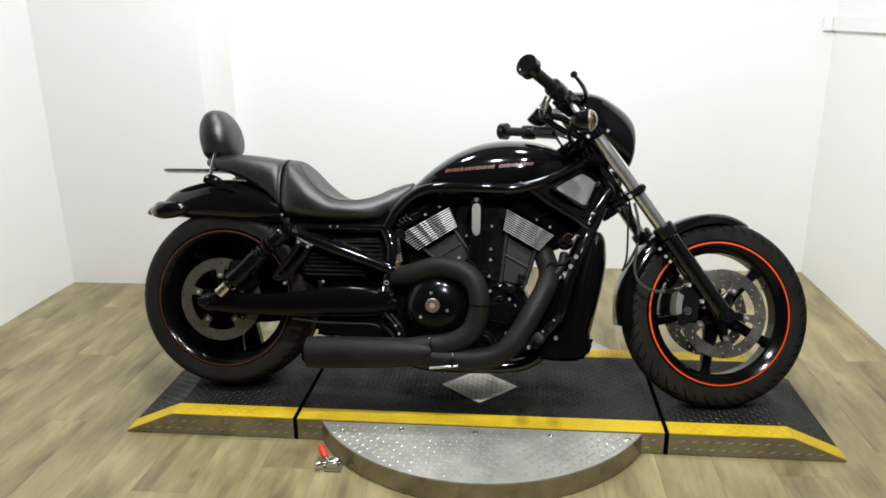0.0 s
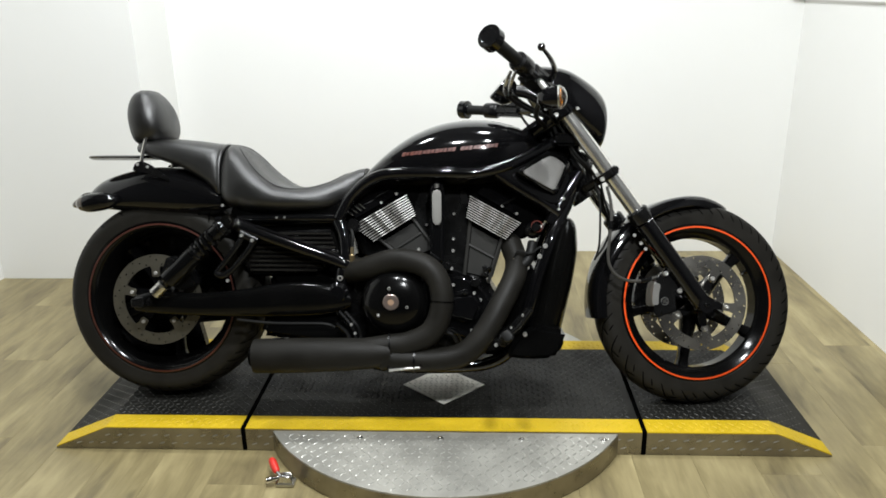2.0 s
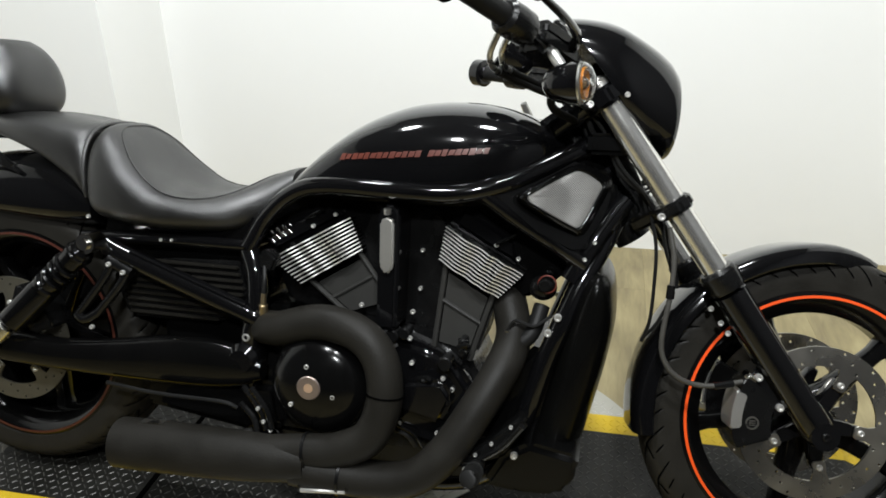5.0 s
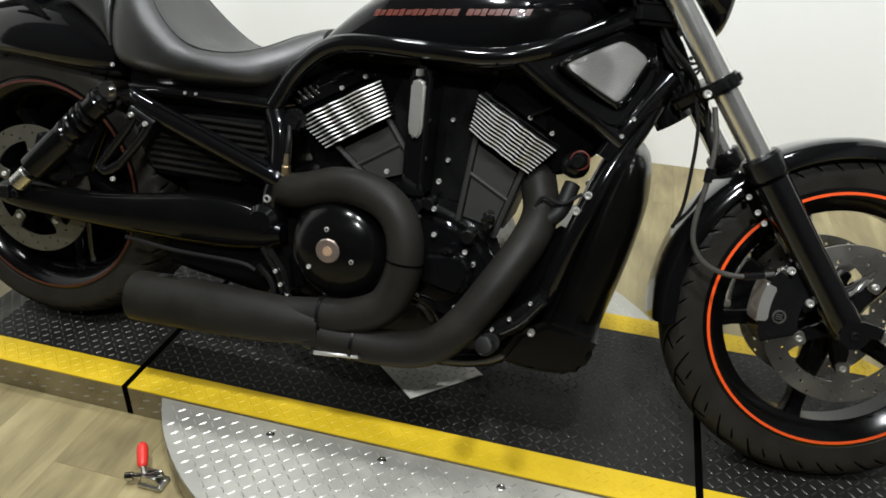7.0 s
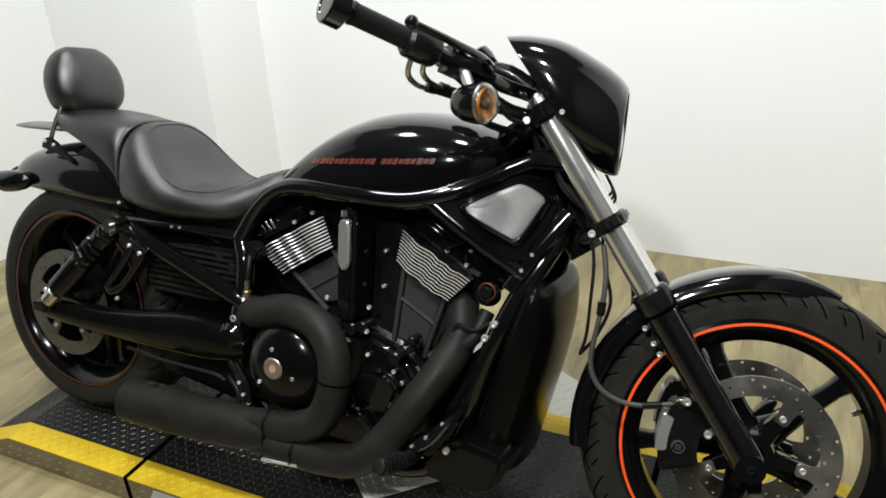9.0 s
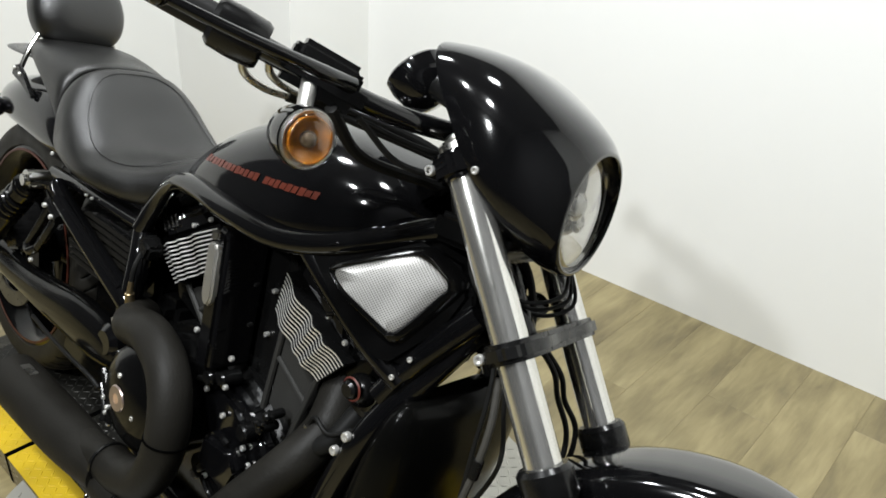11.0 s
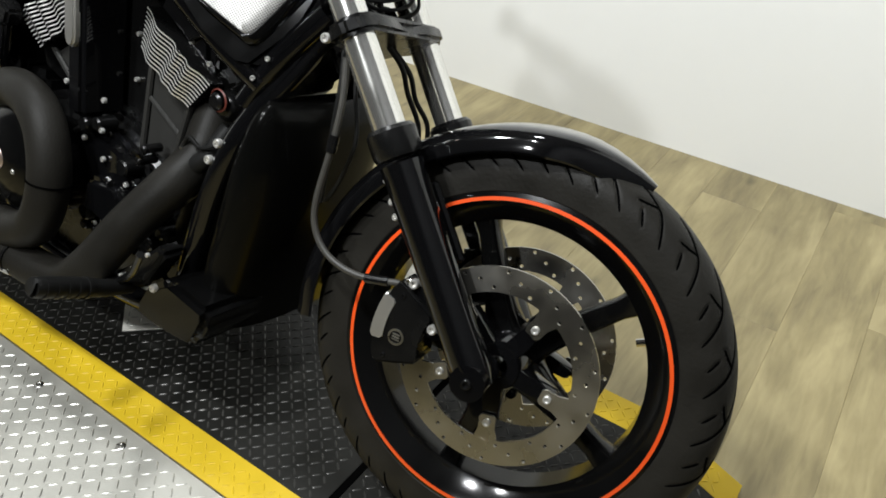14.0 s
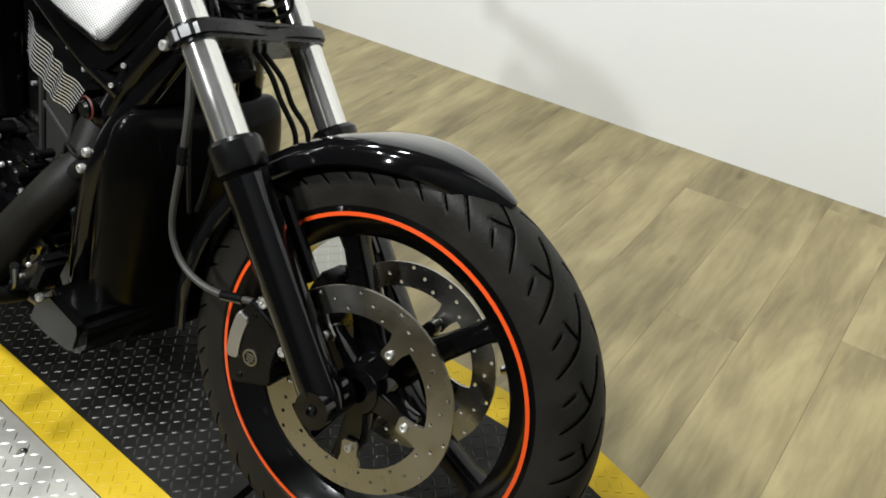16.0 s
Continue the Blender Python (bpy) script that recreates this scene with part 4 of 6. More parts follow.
def cylinder(name, A, B, C, D, foot_a, foot_b, bumps):
    """A cylinder with its finned head: A-B the top fin, D-C the lowest, down to the crankcase."""
    A, B, C, D = (Vector((p[0], 0, p[1])) for p in (A, B, C, D))
    fa, fb = Vector((foot_a[0], 0, foot_a[1])), Vector((foot_b[0], 0, foot_b[1]))
    barrel = part(name, prism([(D + (C - D) * 0.02).xz[:], (C + (D - C) * 0.03).xz[:], fb.xz[:], fa.xz[:]], -0.096, 0.096, 0.018, 3), WRINKLE, bike, "wrinkle black engine cylinder")
    n = 10
    for k in range(n):
        t = k / (n - 1)
        p, q = A + (D - A) * t, B + (C - B) * t
        u = (q - p)
        me = fin_mesh(u.length, 0.026, 0.0027, bumps, k)
        ob = new("cooling_fin", me)
        ob.parent = barrel
        d = u.normalized()
        w = Vector((-d.z, 0, d.x))
        m = Matrix.Identity(4)
        m.col[0], m.col[1], m.col[2] = (*d, 0), (0, 1, 0, 0), (*w, 0)
        m.col[3] = (p.x, -0.088, p.z, 1)
        ob.matrix_basis = m
    up = (A - D).normalized()
    core = prism([(D + up * 0.005).xz[:], (C + up * 0.005).xz[:], (B + (A - B) * 0.06).xz[:], (A + (B - A) * 0.06).xz[:]], -0.098, 0.098, 0.004, 1)
    part("head_core", core, SATIN, barrel)
    rock = [(A + (B - A) * 0.04 + up * 0.004), (B + (A - B) * 0.04 + up * 0.004), (B + (A - B) * 0.14 + up * 0.055), (A + (B - A) * 0.12 + up * 0.06)]
    part("rocker_cover", prism([v.xz[:] for v in rock], -0.104, 0.104, 0.014, 3), GLOSS, barrel, "gloss black rocker cover")
    for k in range(4 if name == "rear_cylinder" else 0):
        v = A + (B - A) * (0.14 + 0.075 * k) + up * 0.030
        part("rocker_rib", tube([(v.x, -0.106, v.z), (v.x + up.x * 0.026, -0.102, v.z + up.z * 0.026)], 0.0035, 8, 1), CHROME, barrel)
    v = A + (B - A) * 0.72 + up * 0.04
    part("rocker_tab", prism([(v.x - 0.02, v.z - 0.01), (v.x + 0.02, v.z + 0.012), (v.x + 0.022, v.z + 0.02), (v.x - 0.02, v.z - 0.002)], -0.114, -0.104, 0.002, 1), SATIN, barrel)
    for t in (0.62, 0.9):
        v = A + (B - A) * t + up * 0.022
        bolt(barrel, (v.x, -0.105, v.z), (0, -1, 0), 0.007, 0.007)
    # casting lines on the barrel
    for t in (0.45,):
        a, b = D + (fa - D) * t, C + (fb - C) * t
        part("barrel_rib", tube([(a.x + 0.012, -0.097, a.z), (b.x - 0.012, -0.097, b.z)], 0.0045, 8, 2), WRINKLE, barrel)
    for t in (0.10, 0.90):
        a, b = D + (C - D) * t, fa + (fb - fa) * t
        part("barrel_rib", tube([(a.x, -0.098, a.z), (b.x, -0.098, b.z)], 0.006, 8, 2), WRINKLE, barrel)
    return barrel


cyl_r = cylinder("rear_cylinder", (0.634, 0.562), (0.806, 0.660), (0.833, 0.598), (0.698, 0.514), (0.80, 0.44), (0.915, 0.48), ((0.22, 0.012, 0.014), (0.42, 0.012, 0.014), (0.75, 0.014, 0.03)))
cyl_f = cylinder("front_cylinder", (1.003, 0.656), (1.161, 0.571), (1.116, 0.522), (0.992, 0.591), (0.975, 0.40), (1.07, 0.38), ((0.28, 0.013, 0.025), (0.58, 0.012, 0.014), (0.76, 0.012, 0.014)))
part("valley_block", prism([(0.82, 0.44), (1.02, 0.42), (1.03, 0.62), (0.99, 0.70), (0.84, 0.70), (0.80, 0.60)], -0.084, 0.084, 0.015, 2), SATIN, crank)
part("airbox", prism([(0.60, 0.60), (0.63, 0.69), (0.75, 0.735), (1.12, 0.745), (1.27, 0.67), (1.25, 0.585), (1.19, 0.525), (1.08, 0.50), (1.0, 0.42), (0.8, 0.42), (0.66, 0.46)], -0.082, 0.10, 0.012, 2), TRIMBLACK, bike, "black airbox between the frame tubes")
part("battery_box", prism([(0.22, 0.44), (0.30, 0.585), (0.60, 0.60), (0.62, 0.45), (0.58, 0.39), (0.28, 0.40)], -0.10, 0.10, 0.012, 2), TRIMBLACK, bike, "black battery box under the seat")
part("seat_pan", prism([(0.23, 0.565), (0.30, 0.56), (0.60, 0.575), (0.64, 0.66), (0.55, 0.645), (0.25, 0.64)], -0.118, 0.118, 0.01, 2), TRIMBLACK, bike)
post = part("intake_post", prism([(0.8830, 0.45), (0.9240, 0.45), (0.9270, 0.685), (0.9180, 0.70), (0.8900, 0.70), (0.8820, 0.685)], -0.178, -0.09, 0.009, 3), GLOSS, bike, "gloss black post between the cylinders")
part("post_plate", prism([(0.8905, 0.585), (0.8955, 0.572), (0.9045, 0.566), (0.9135, 0.572), (0.9180, 0.585), (0.9175, 0.668), (0.9110, 0.677), (0.8980, 0.677), (0.8900, 0.668)], -0.188, -0.172, 0.004, 2), SCOOP, post, "brushed silver oval plate")
part("post_cap", tube([(0.9040, -0.182, 0.682), (0.9040, -0.182, 0.694)], 0.008, 10, 1), STEEL, post)
for bx, bz in ((0.952, 0.60), (0.865, 0.565), (0.95, 0.52), (0.88, 0.53)):
    bolt(crank, (bx, -0.086, bz), (0, -1, 0), 0.007, 0.01)
bolt(crank, (0.967, -0.108, 0.391), (0, -1, 0), 0.0155, 0.02)
# lumps of ancillary castings round the cylinder feet
random.seed(5)
for k in range(16):
    bx, bz = random.uniform(0.86, 1.12), random.uniform(0.22, 0.45)
    part("casting_boss", moved(disc(random.uniform(0.008, 0.017), -0.02, 0.02, 12, 0.003), Matrix.Translation((bx, -random.uniform(0.115, 0.15), bz))), SATIN, crank)
for k in range(9):
    a = Vector((random.uniform(0.9, 1.12), -random.uniform(0.13, 0.165), random.uniform(0.2, 0.44)))
    b = a + Vector((random.uniform(-0.06, 0.06), random.uniform(-0.01, 0.01), random.uniform(-0.05, 0.05)))
    part("small_line", tube([a[:], ((a + b) / 2 + Vector((0.01, -0.01, 0.01)))[:], b[:]], random.choice((0.003, 0.005, 0.0065)), 8, 4), random.choice((SATIN, HOSE, STEEL)), crank)

# water pump, thermostat and hose by the front cylinder
part("coolant_housing", ball((1.200, -0.105, 0.548), 0.028, 18, 12, 1, 0.8, 0.9), SATIN, bike)
part("coolant_cap", moved(disc(0.014, -0.010, 0.012, 18, 0.004), Matrix.Translation((1.206, -0.134, 0.560))), SATIN, bike)
part("red_seal", moved(lathe([(0.0165, -0.002), (0.0185, 0), (0.0165, 0.002), (0.0155, 0)], 24), Matrix.Translation((1.210, -0.138, 0.563))), material("red_brown_seal", (0.12, 0.02, 0.012), 0.5, vary=0.2), bike, "dull red seal ring")
part("coolant_hose", tube([(1.20, -0.10, 0.51), (1.185, -0.13, 0.46), (1.15, -0.14, 0.43)], 0.016, 14, 6), HOSE, bike)
sensor = part("oxygen_sensor", tube([(1.145, -0.132, 0.425, 0.011), (1.143, -0.135, 0.44, 0.011), (1.1425, -0.136, 0.442, 0.008), (1.140, -0.139, 0.465, 0.007)], 0.01, 12, 2, raw=True), STEEL, bike, "steel oxygen sensor")
part("sensor_cable", tube([(1.14, -0.139, 0.465), (1.155, -0.142, 0.487), (1.19, -0.145, 0.480), (1.222, -0.13, 0.50)], 0.0035, 8, 6), HOSE, sensor)
part("sensor_band", tube([(1.1428, -0.1355, 0.441), (1.1422, -0.1362, 0.447)], 0.0115, 14, 1), CHROME, sensor)
sensor2 = part("oxygen_sensor", tube([(0.640, -0.165, 0.452, 0.009), (0.640, -0.168, 0.475, 0.009), (0.640, -0.168, 0.476, 0.006), (0.641, -0.168, 0.50, 0.005)], 0.01, 12, 2, raw=True), BRASS, bike, "tarnished oxygen sensor")
part("sensor_cable", tube([(0.641, -0.168, 0.50), (0.642, -0.165, 0.53), (0.635, -0.15, 0.555)], 0.0045, 8, 5), HOSE, sensor2)
part("horn_cover", prism([(0.625, 0.545), (0.652, 0.54), (0.665, 0.57), (0.64, 0.59), (0.622, 0.58)], -0.155, -0.12, 0.006, 2), SATIN, bike)

# -- exhaust --
pipe1 = [(0.624, -0.125, 0.416), (0.645, -0.152, 0.424), (0.690, -0.182, 0.436), (0.776, -0.200, 0.462), (0.858, -0.215, 0.453), (0.908, -0.227, 0.410), (0.922, -0.235, 0.333), (0.895, -0.24, 0.255), (0.83, -0.24, 0.217), (0.76, -0.24, 0.205), (0.66, -0.245, 0.19)]
ex1 = part("exhaust_pipe", tube(pipe1, 0.0355, 24, 7), PIPE, bike, "matte black curved exhaust header")
pipe2 = [(1.118, -0.045, 0.535), (1.136, -0.078, 0.492), (1.149, -0.112, 0.448), (1.138, -0.158, 0.400), (1.096, -0.205, 0.322), (1.043, -0.232, 0.237), (0.985, -0.24, 0.183), (0.90, -0.24, 0.165), (0.82, -0.242, 0.165), (0.74, -0.245, 0.17)]
ex2 = part("exhaust_pipe", tube(pipe2, 0.0355, 24, 7), PIPE, bike, "matte black curved exhaust header")
muff = part("muffler", tube([(0.358, -0.246, 0.172, 0.036), (0.359, -0.246, 0.172, 0.048), (0.364, -0.246, 0.172, 0.0525), (0.50, -0.246, 0.176, 0.0525), (0.62, -0.246, 0.180, 0.050), (0.70, -0.245, 0.183, 0.0455), (0.77, -0.243, 0.186, 0.040)], 0.05, 28, 4), PIPE, bike, "matte black muffler can")
part("muffler_mouth", moved(lathe([(0.026, -0.004), (0.03, -0.006), (0.03, 0.02), (0.026, 0.02)], 24), along((0.359, -0.246, 0.172), (0.2, -0.246, 0.169))), GROOVE, muff)
part("muffler_plate", prism([(0.405, 0.2255), (0.455, 0.2275), (0.455, 0.2290), (0.405, 0.2270)], -0.256, -0.238, 0, 1), STEEL, muff, "small silver plate", 0)


def band(host, path, k, r, mat, w=0.006):
    pts = smooth_path(path, 7)
    a, b = Vector(pts[k]), Vector(pts[k + 1])
    d = (b - a).normalized()
    part("clamp_band", tube([a[:], (a + d * w)[:]], r, 24, 1), mat, host)


band(ex1, pipe1, 41, 0.0375, GROOVE, 0.003)
band(ex1, pipe1, 62, 0.0390, SATIN)
band(ex2, pipe2, 54, 0.0388, SATIN)
spring = []
for k in range(272):
    t = k / 271
    a = t * 2 * math.pi * 34
    spring.append((0.766 + 0.092 * t, -0.272 + 0.0034 * math.cos(a), 0.139 + 0.010 * t + 0.0034 * math.sin(a)))
part("exhaust_spring", tube(spring, 0.0013, 5, 1, raw=True), BOLTMETAL, ex2, "chrome exhaust spring")
for hx, hz in ((0.763, 0.138), (0.861, 0.149)):
    part("spring_hook", tube([(hx, -0.262, hz + 0.014), (hx, -0.275, hz + 0.009), (hx, -0.272, hz)], 0.003, 8, 3), SATIN, ex2)

# -- radiator shroud and chin --
def shroud_ring(z, x0, x1, hw, n=2.35, count=44):
    out = []
    for k in range(count):
        a = 2 * math.pi * k / count
        c, s = math.cos(a), math.sin(a)
        out.append(((x0 + x1) / 2 + (x1 - x0) / 2 * math.copysign(abs(c) ** (2 / n), c), hw * math.copysign(abs(s) ** (2 / n), s), z))
    return out


rows_s = [(0.175, 1.155, 1.288, 0.148), (0.24, 1.182, 1.300, 0.158), (0.32, 1.200, 1.318, 0.163), (0.40, 1.218, 1.334, 0.164), (0.48, 1.236, 1.345, 0.162), (0.535, 1.255, 1.343, 0.156), (0.566, 1.270, 1.337, 0.148), (0.582, 1.284, 1.326, 0.134), (0.586, 1.29, 1.318, 0.125)]
part("radiator_shroud", skin([shroud_ring(*r) for r in smooth_path(rows_s, 5)]), SHROUD, bike, "satin black radiator shroud")
chin = part("chin_spoiler", prism([(1.112, 0.168), (1.18, 0.160), (1.256, 0.165), (1.276, 0.180), (1.295, 0.222), (1.294, 0.250), (1.20, 0.266), (1.15, 0.236)], -0.207, 0.075, 0.020, 4), TRIMBLACK, bike, "black wedge-shaped chin spoiler under the radiator")
part("lower_cowl", prism([(1.04, 0.155), (1.20, 0.155), (1.25, 0.30), (1.255, 0.43), (1.20, 0.44), (1.12, 0.36)], -0.125, 0.125, 0.014, 2), TRIMBLACK, bike, "black cowl behind the radiator")
bolt(chin, (1.173, -0.206, 0.240), (0, -1, 0), 0.011, 0.012)

# -- frame --
frame_l = [(0.590, 0.585), (0.628, 0.650), (0.690, 0.704), (0.765, 0.726), (0.91, 0.727), (1.03, 0.728), (1.13, 0.755), (1.24, 0.810), (1.30, 0.845)]
ys = [0.130, 0.125, 0.136, 0.150, 0.168, 0.166, 0.140, 0.085, 0.05]
down_l = [(1.335, 0.70), (1.305, 0.63), (1.270, 0.56), (1.245, 0.495), (1.215, 0.41), (1.185, 0.30), (1.15, 0.20), (1.08, 0.135), (0.95, 0.115), (0.72, 0.12), (0.62, 0.17), (0.598, 0.27), (0.602, 0.36)]
dy = [0.05, 0.085, 0.115, 0.135, 0.14, 0.14, 0.13, 0.12, 0.12, 0.12, 0.12, 0.13, 0.135]
for sy in (-1, 1):
    part("frame_tube", tube([(x, sy * y, z) for (x, z), y in zip(frame_l, ys)], 0.0185, 18, 6), GLOSS, bike, "gloss black upper frame tube")
    lower = part("frame_tube", tube([(x, sy * y, z) for (x, z), y in zip(down_l, dy)], 0.020, 18, 6), GLOSS, bike, "gloss black frame cradle tube")
    seat_tube = part("frame_tube", tube([(0.590, sy * 0.125, 0.578), (0.612, sy * 0.14, 0.53), (0.616, sy * 0.15, 0.46), (0.602, sy * 0.15, 0.40), (0.60, sy * 0.145, 0.34)], 0.021, 18, 6), GLOSS, bike, "gloss black frame tube")
    part("seat_rail", tube([(0.20, sy * 0.13, 0.580), (0.40, sy * 0.132, 0.588), (0.592, sy * 0.128, 0.588)], 0.013, 14, 4), GLOSS, bike)
    part("frame_strut", tube([(0.275, sy * 0.155, 0.572), (0.32, sy * 0.160, 0.552), (0.60, sy * 0.158, 0.452), (0.625, sy * 0.155, 0.44)], 0.021, 18, 4), GLOSS, bike, "gloss black diagonal frame strut")
    part("frame_strut_rib", tube([(0.34, sy * 0.170, 0.563), (0.60, sy * 0.168, 0.470)], 0.006, 10, 2), GLOSS, bike)
    part("head_brace", tube([(1.085, sy * 0.150, 0.728), (1.15, sy * 0.145, 0.685), (1.225, sy * 0.138, 0.640), (1.276, sy * 0.118, 0.604)], 0.0165, 16, 4), GLOSS, bike, "gloss black head brace")
    part("head_brace", tube([(1.250, sy * 0.120, 0.570), (1.283, sy * 0.108, 0.632), (1.31, sy * 0.092, 0.675), (1.345, sy * 0.07, 0.725)], 0.019, 16, 4), GLOSS, bike, "gloss black head brace")
    for bx, bz in ((1.276, 0.616), (1.292, 0.648)):
        bolt(bike, (bx, sy * (0.137 - 0.6 * (bx - 1.276)), bz), (0.4, sy, 0), 0.006, 0.005)
    bolt(seat_tube, (0.602, sy * 0.166, 0.403), (0, sy, 0), 0.0135, 0.012)
    for bx, bz in ((1.235, 0.504), (1.218, 0.472)):
        bolt(lower, (bx, sy * 0.152, bz), (0, sy, 0), 0.0115, 0.012)
bolt(bike, (0.40, -0.150, 0.590), (0, -1, 0), 0.005, 0.006)
bolt(bike, (0.425, -0.150, 0.591), (0, -1, 0), 0.005, 0.006)
part("pivot_cover", moved(disc(0.036, -0.185, -0.12, 28, 0.012), Matrix.Translation((0.594, 0, 0.354))), GLOSS, bike, "gloss black swingarm pivot cover")


def canted(bm, sy):
    """Sets a side piece, drawn as how far it stands out, on the canted flank below the tank."""
    for v in bm.verts:
        flank = min((0.9446 - 0.498 * v.co.x - 0.295 * v.co.z) / 0.815, 0.174)
        v.co.y = sy * (flank + v.co.y)
    return bm


part("head_gusset", prism([(1.10, 0.735), (1.25, 0.80), (1.325, 0.765), (1.33, 0.69), (1.28, 0.615), (1.18, 0.66)], -0.075, 0.075, 0.014, 3), TRIMBLACK, bike, "black side panel under the tank")
for sy in (-1, 1):
    face = [(1.172, 0.721), (1.166, 0.729), (1.175, 0.738), (1.236, 0.773), (1.258, 0.777), (1.287, 0.762), (1.297, 0.750), (1.293, 0.737), (1.269, 0.686), (1.259, 0.677), (1.246, 0.681)]
    cx, cz = 1.236, 0.730

    def grown(f):
        return [(cx + (x - cx) * f, cz + (z - cz) * f) for x, z in face]

    def ring_at(f, out):
        rounded = smooth_path(grown(f) + grown(f)[:1], 6)[:-1]
        return [(x, out, z) for x, z in rounded]

    part("head_panel", canted(prism([(1.085, 0.734), (1.135, 0.758), (1.237, 0.806), (1.302, 0.786), (1.325, 0.741), (1.315, 0.691), (1.272, 0.628), (1.249, 0.628), (1.187, 0.666)], -0.034, -0.013, 0.008, 2), sy), TRIMBLACK, bike, "gloss black side panel under the tank")
    sc = part("air_scoop", canted(skin([ring_at(1.30, -0.016), ring_at(1.26, -0.008), ring_at(1.16, -0.002), ring_at(1.08, 0.001), ring_at(1.03, -0.001), ring_at(0.98, -0.006)]), sy), TRIMBLACK, bike, "black air scoop with a silver mesh face")
    part("scoop_face", canted(skin([ring_at(1.02, -0.006), ring_at(1.0, -0.003), ring_at(0.95, -0.0012), ring_at(0.7, -0.0004), ring_at(0.35, 0.0), ring_at(0.02, 0.0001)]), sy), MESH, sc, "domed silver perforated face")
    bolt(sc, (1.257, sy * 0.072, 0.792), (0, sy, 0), 0.008, 0.008)

# -- air box side panel with ribs --
for sy in (-1, 1):
    panel_o = [(0.275, 0.455), (0.345, 0.535), (0.40, 0.545), (0.572, 0.552), (0.594, 0.485), (0.545, 0.425), (0.50, 0.412), (0.305, 0.408)]
    panel = part("side_panel", prism(panel_o, sy * 0.10, sy * 0.126, 0.008, 2), SATIN, bike, "ribbed satin black side panel")
    for k in range(9):
        z = 0.419 + k * 0.0145
        x0 = 0.300 - 0.002 * k if z < 0.455 else 0.285 + (z - 0.455) * 0.88
        x1 = 0.520 + (z - 0.412) * 0.95 if z < 0.485 else 0.588 - (z - 0.485) * 0.33
        part("panel_rib", box(x0 + 0.006, x1 - 0.006, sy * 0.120, sy * 0.134, z, z + 0.0068, 0.0022, 2), PIPE, panel)

# -- swingarm, shocks, rear brackets --
for sy in (-1, 1):
    arm_rows = [(-0.060, 0.012, 0.302, 0.330), (-0.048, 0.020, 0.292, 0.346), (0.02, 0.024, 0.284, 0.359), (0.15, 0.022, 0.279, 0.352), (0.29, 0.024, 0.277, 0.366), (0.42, 0.027, 0.278, 0.386), (0.52, 0.028, 0.282, 0.388), (0.59, 0.026, 0.294, 0.376), (0.635, 0.018, 0.312, 0.352)]
    arm = part("swingarm", skin([oval(x, hw, zb, zb + 0.55 * (zt - zb), zt, 2.5, 28, y=sy * 0.160) for x, hw, zb, zt in smooth_path(arm_rows, 5)]), TRIMBLACK, bike, "black rounded swingarm")
    bolt(arm, (0.0, sy * 0.184, 0.324), (0, sy, 0), 0.016, 0.014, SATIN, "axle_nut")
    part("axle_adjuster", prism([(-0.06, 0.31), (-0.02, 0.306), (-0.02, 0.342), (-0.06, 0.336)], sy * 0.182, sy * 0.19, 0.003, 1), SATIN, arm)
    top, bot = Vector((0.265, sy * 0.200, 0.581)), Vector((0.022, sy * 0.205, 0.352))
    ax = (bot - top)
    L = ax.length
    sh = part("shock_absorber", tube([(top + ax * 0.06)[:] + (0.017,), (top + ax * 0.35)[:] + (0.017,), (top + ax * 0.36)[:] + (0.025,), (top + ax * 0.78)[:] + (0.025,), (top + ax * 0.79)[:] + (0.014,), (top + ax * 0.95)[:] + (0.014,)], 0.02, 16, 1, raw=True), SATIN, bike, "black shock absorber with coil spring")
    q = ax.to_track_quat("Y", "Z").to_matrix()
    coil = []
    for k in range(150):
        t = k / 149
        a = t * 2 * math.pi * 3.5
        coil.append((top + ax * (0.20 + 0.22 * t) + q @ Vector((0.025 * math.cos(a), 0, 0.025 * math.sin(a))))[:])
    part("coil_spring", tube(coil, 0.0065, 8, 1, raw=True), TRIMBLACK, sh)
    part("shock_collar", moved(disc(0.030, 0, 0.012, 24, 0.003), along(top + ax * 0.09, bot)), TRIMBLACK, sh)
    part("shock_collar", moved(disc(0.030, 0, 0.014, 24, 0.003), along(top + ax * 0.42, bot)), TRIMBLACK, sh)
    part("shock_cover", tube([(top + ax * 0.45)[:] + (0.027,), (top + ax * 0.47)[:] + (0.030,), (top + ax * 0.80)[:] + (0.030,), (top + ax * 0.82)[:] + (0.024,)], 0.03, 20, 1, raw=True), TRIMBLACK, sh, "black shock cover")
    part("shock_cover", tube([(top + ax * 0.05)[:] + (0.022,), (top + ax * 0.07)[:] + (0.027,), (top + ax * 0.19)[:] + (0.027,), (top + ax * 0.20)[:] + (0.020,)], 0.03, 20, 1, raw=True), TRIMBLACK, sh, "black shock cover")
    part("shock_eye", tube([(top + Vector((0, -sy * 0.03, 0)))[:], (top + Vector((0, sy * 0.014, 0)))[:]], 0.021, 18, 1), CHROME, sh, "chrome shock mount")
    part("shock_clevis", tube([(top + ax * 0.86)[:] + (0.017,), (top + ax * 0.865)[:] + (0.0195,), (top + ax * 0.985)[:] + (0.0195,), (top + ax * 0.99)[:] + (0.016,)], 0.018, 16, 1, raw=True), STEEL, sh, "silver shock clevis")
    part("shock_eye_rubber", tube([(top + Vector((0, sy * 0.012, 0)))[:], (top + Vector((0, sy * 0.022, 0)))[:]], 0.012, 14, 1), CHROME, sh)
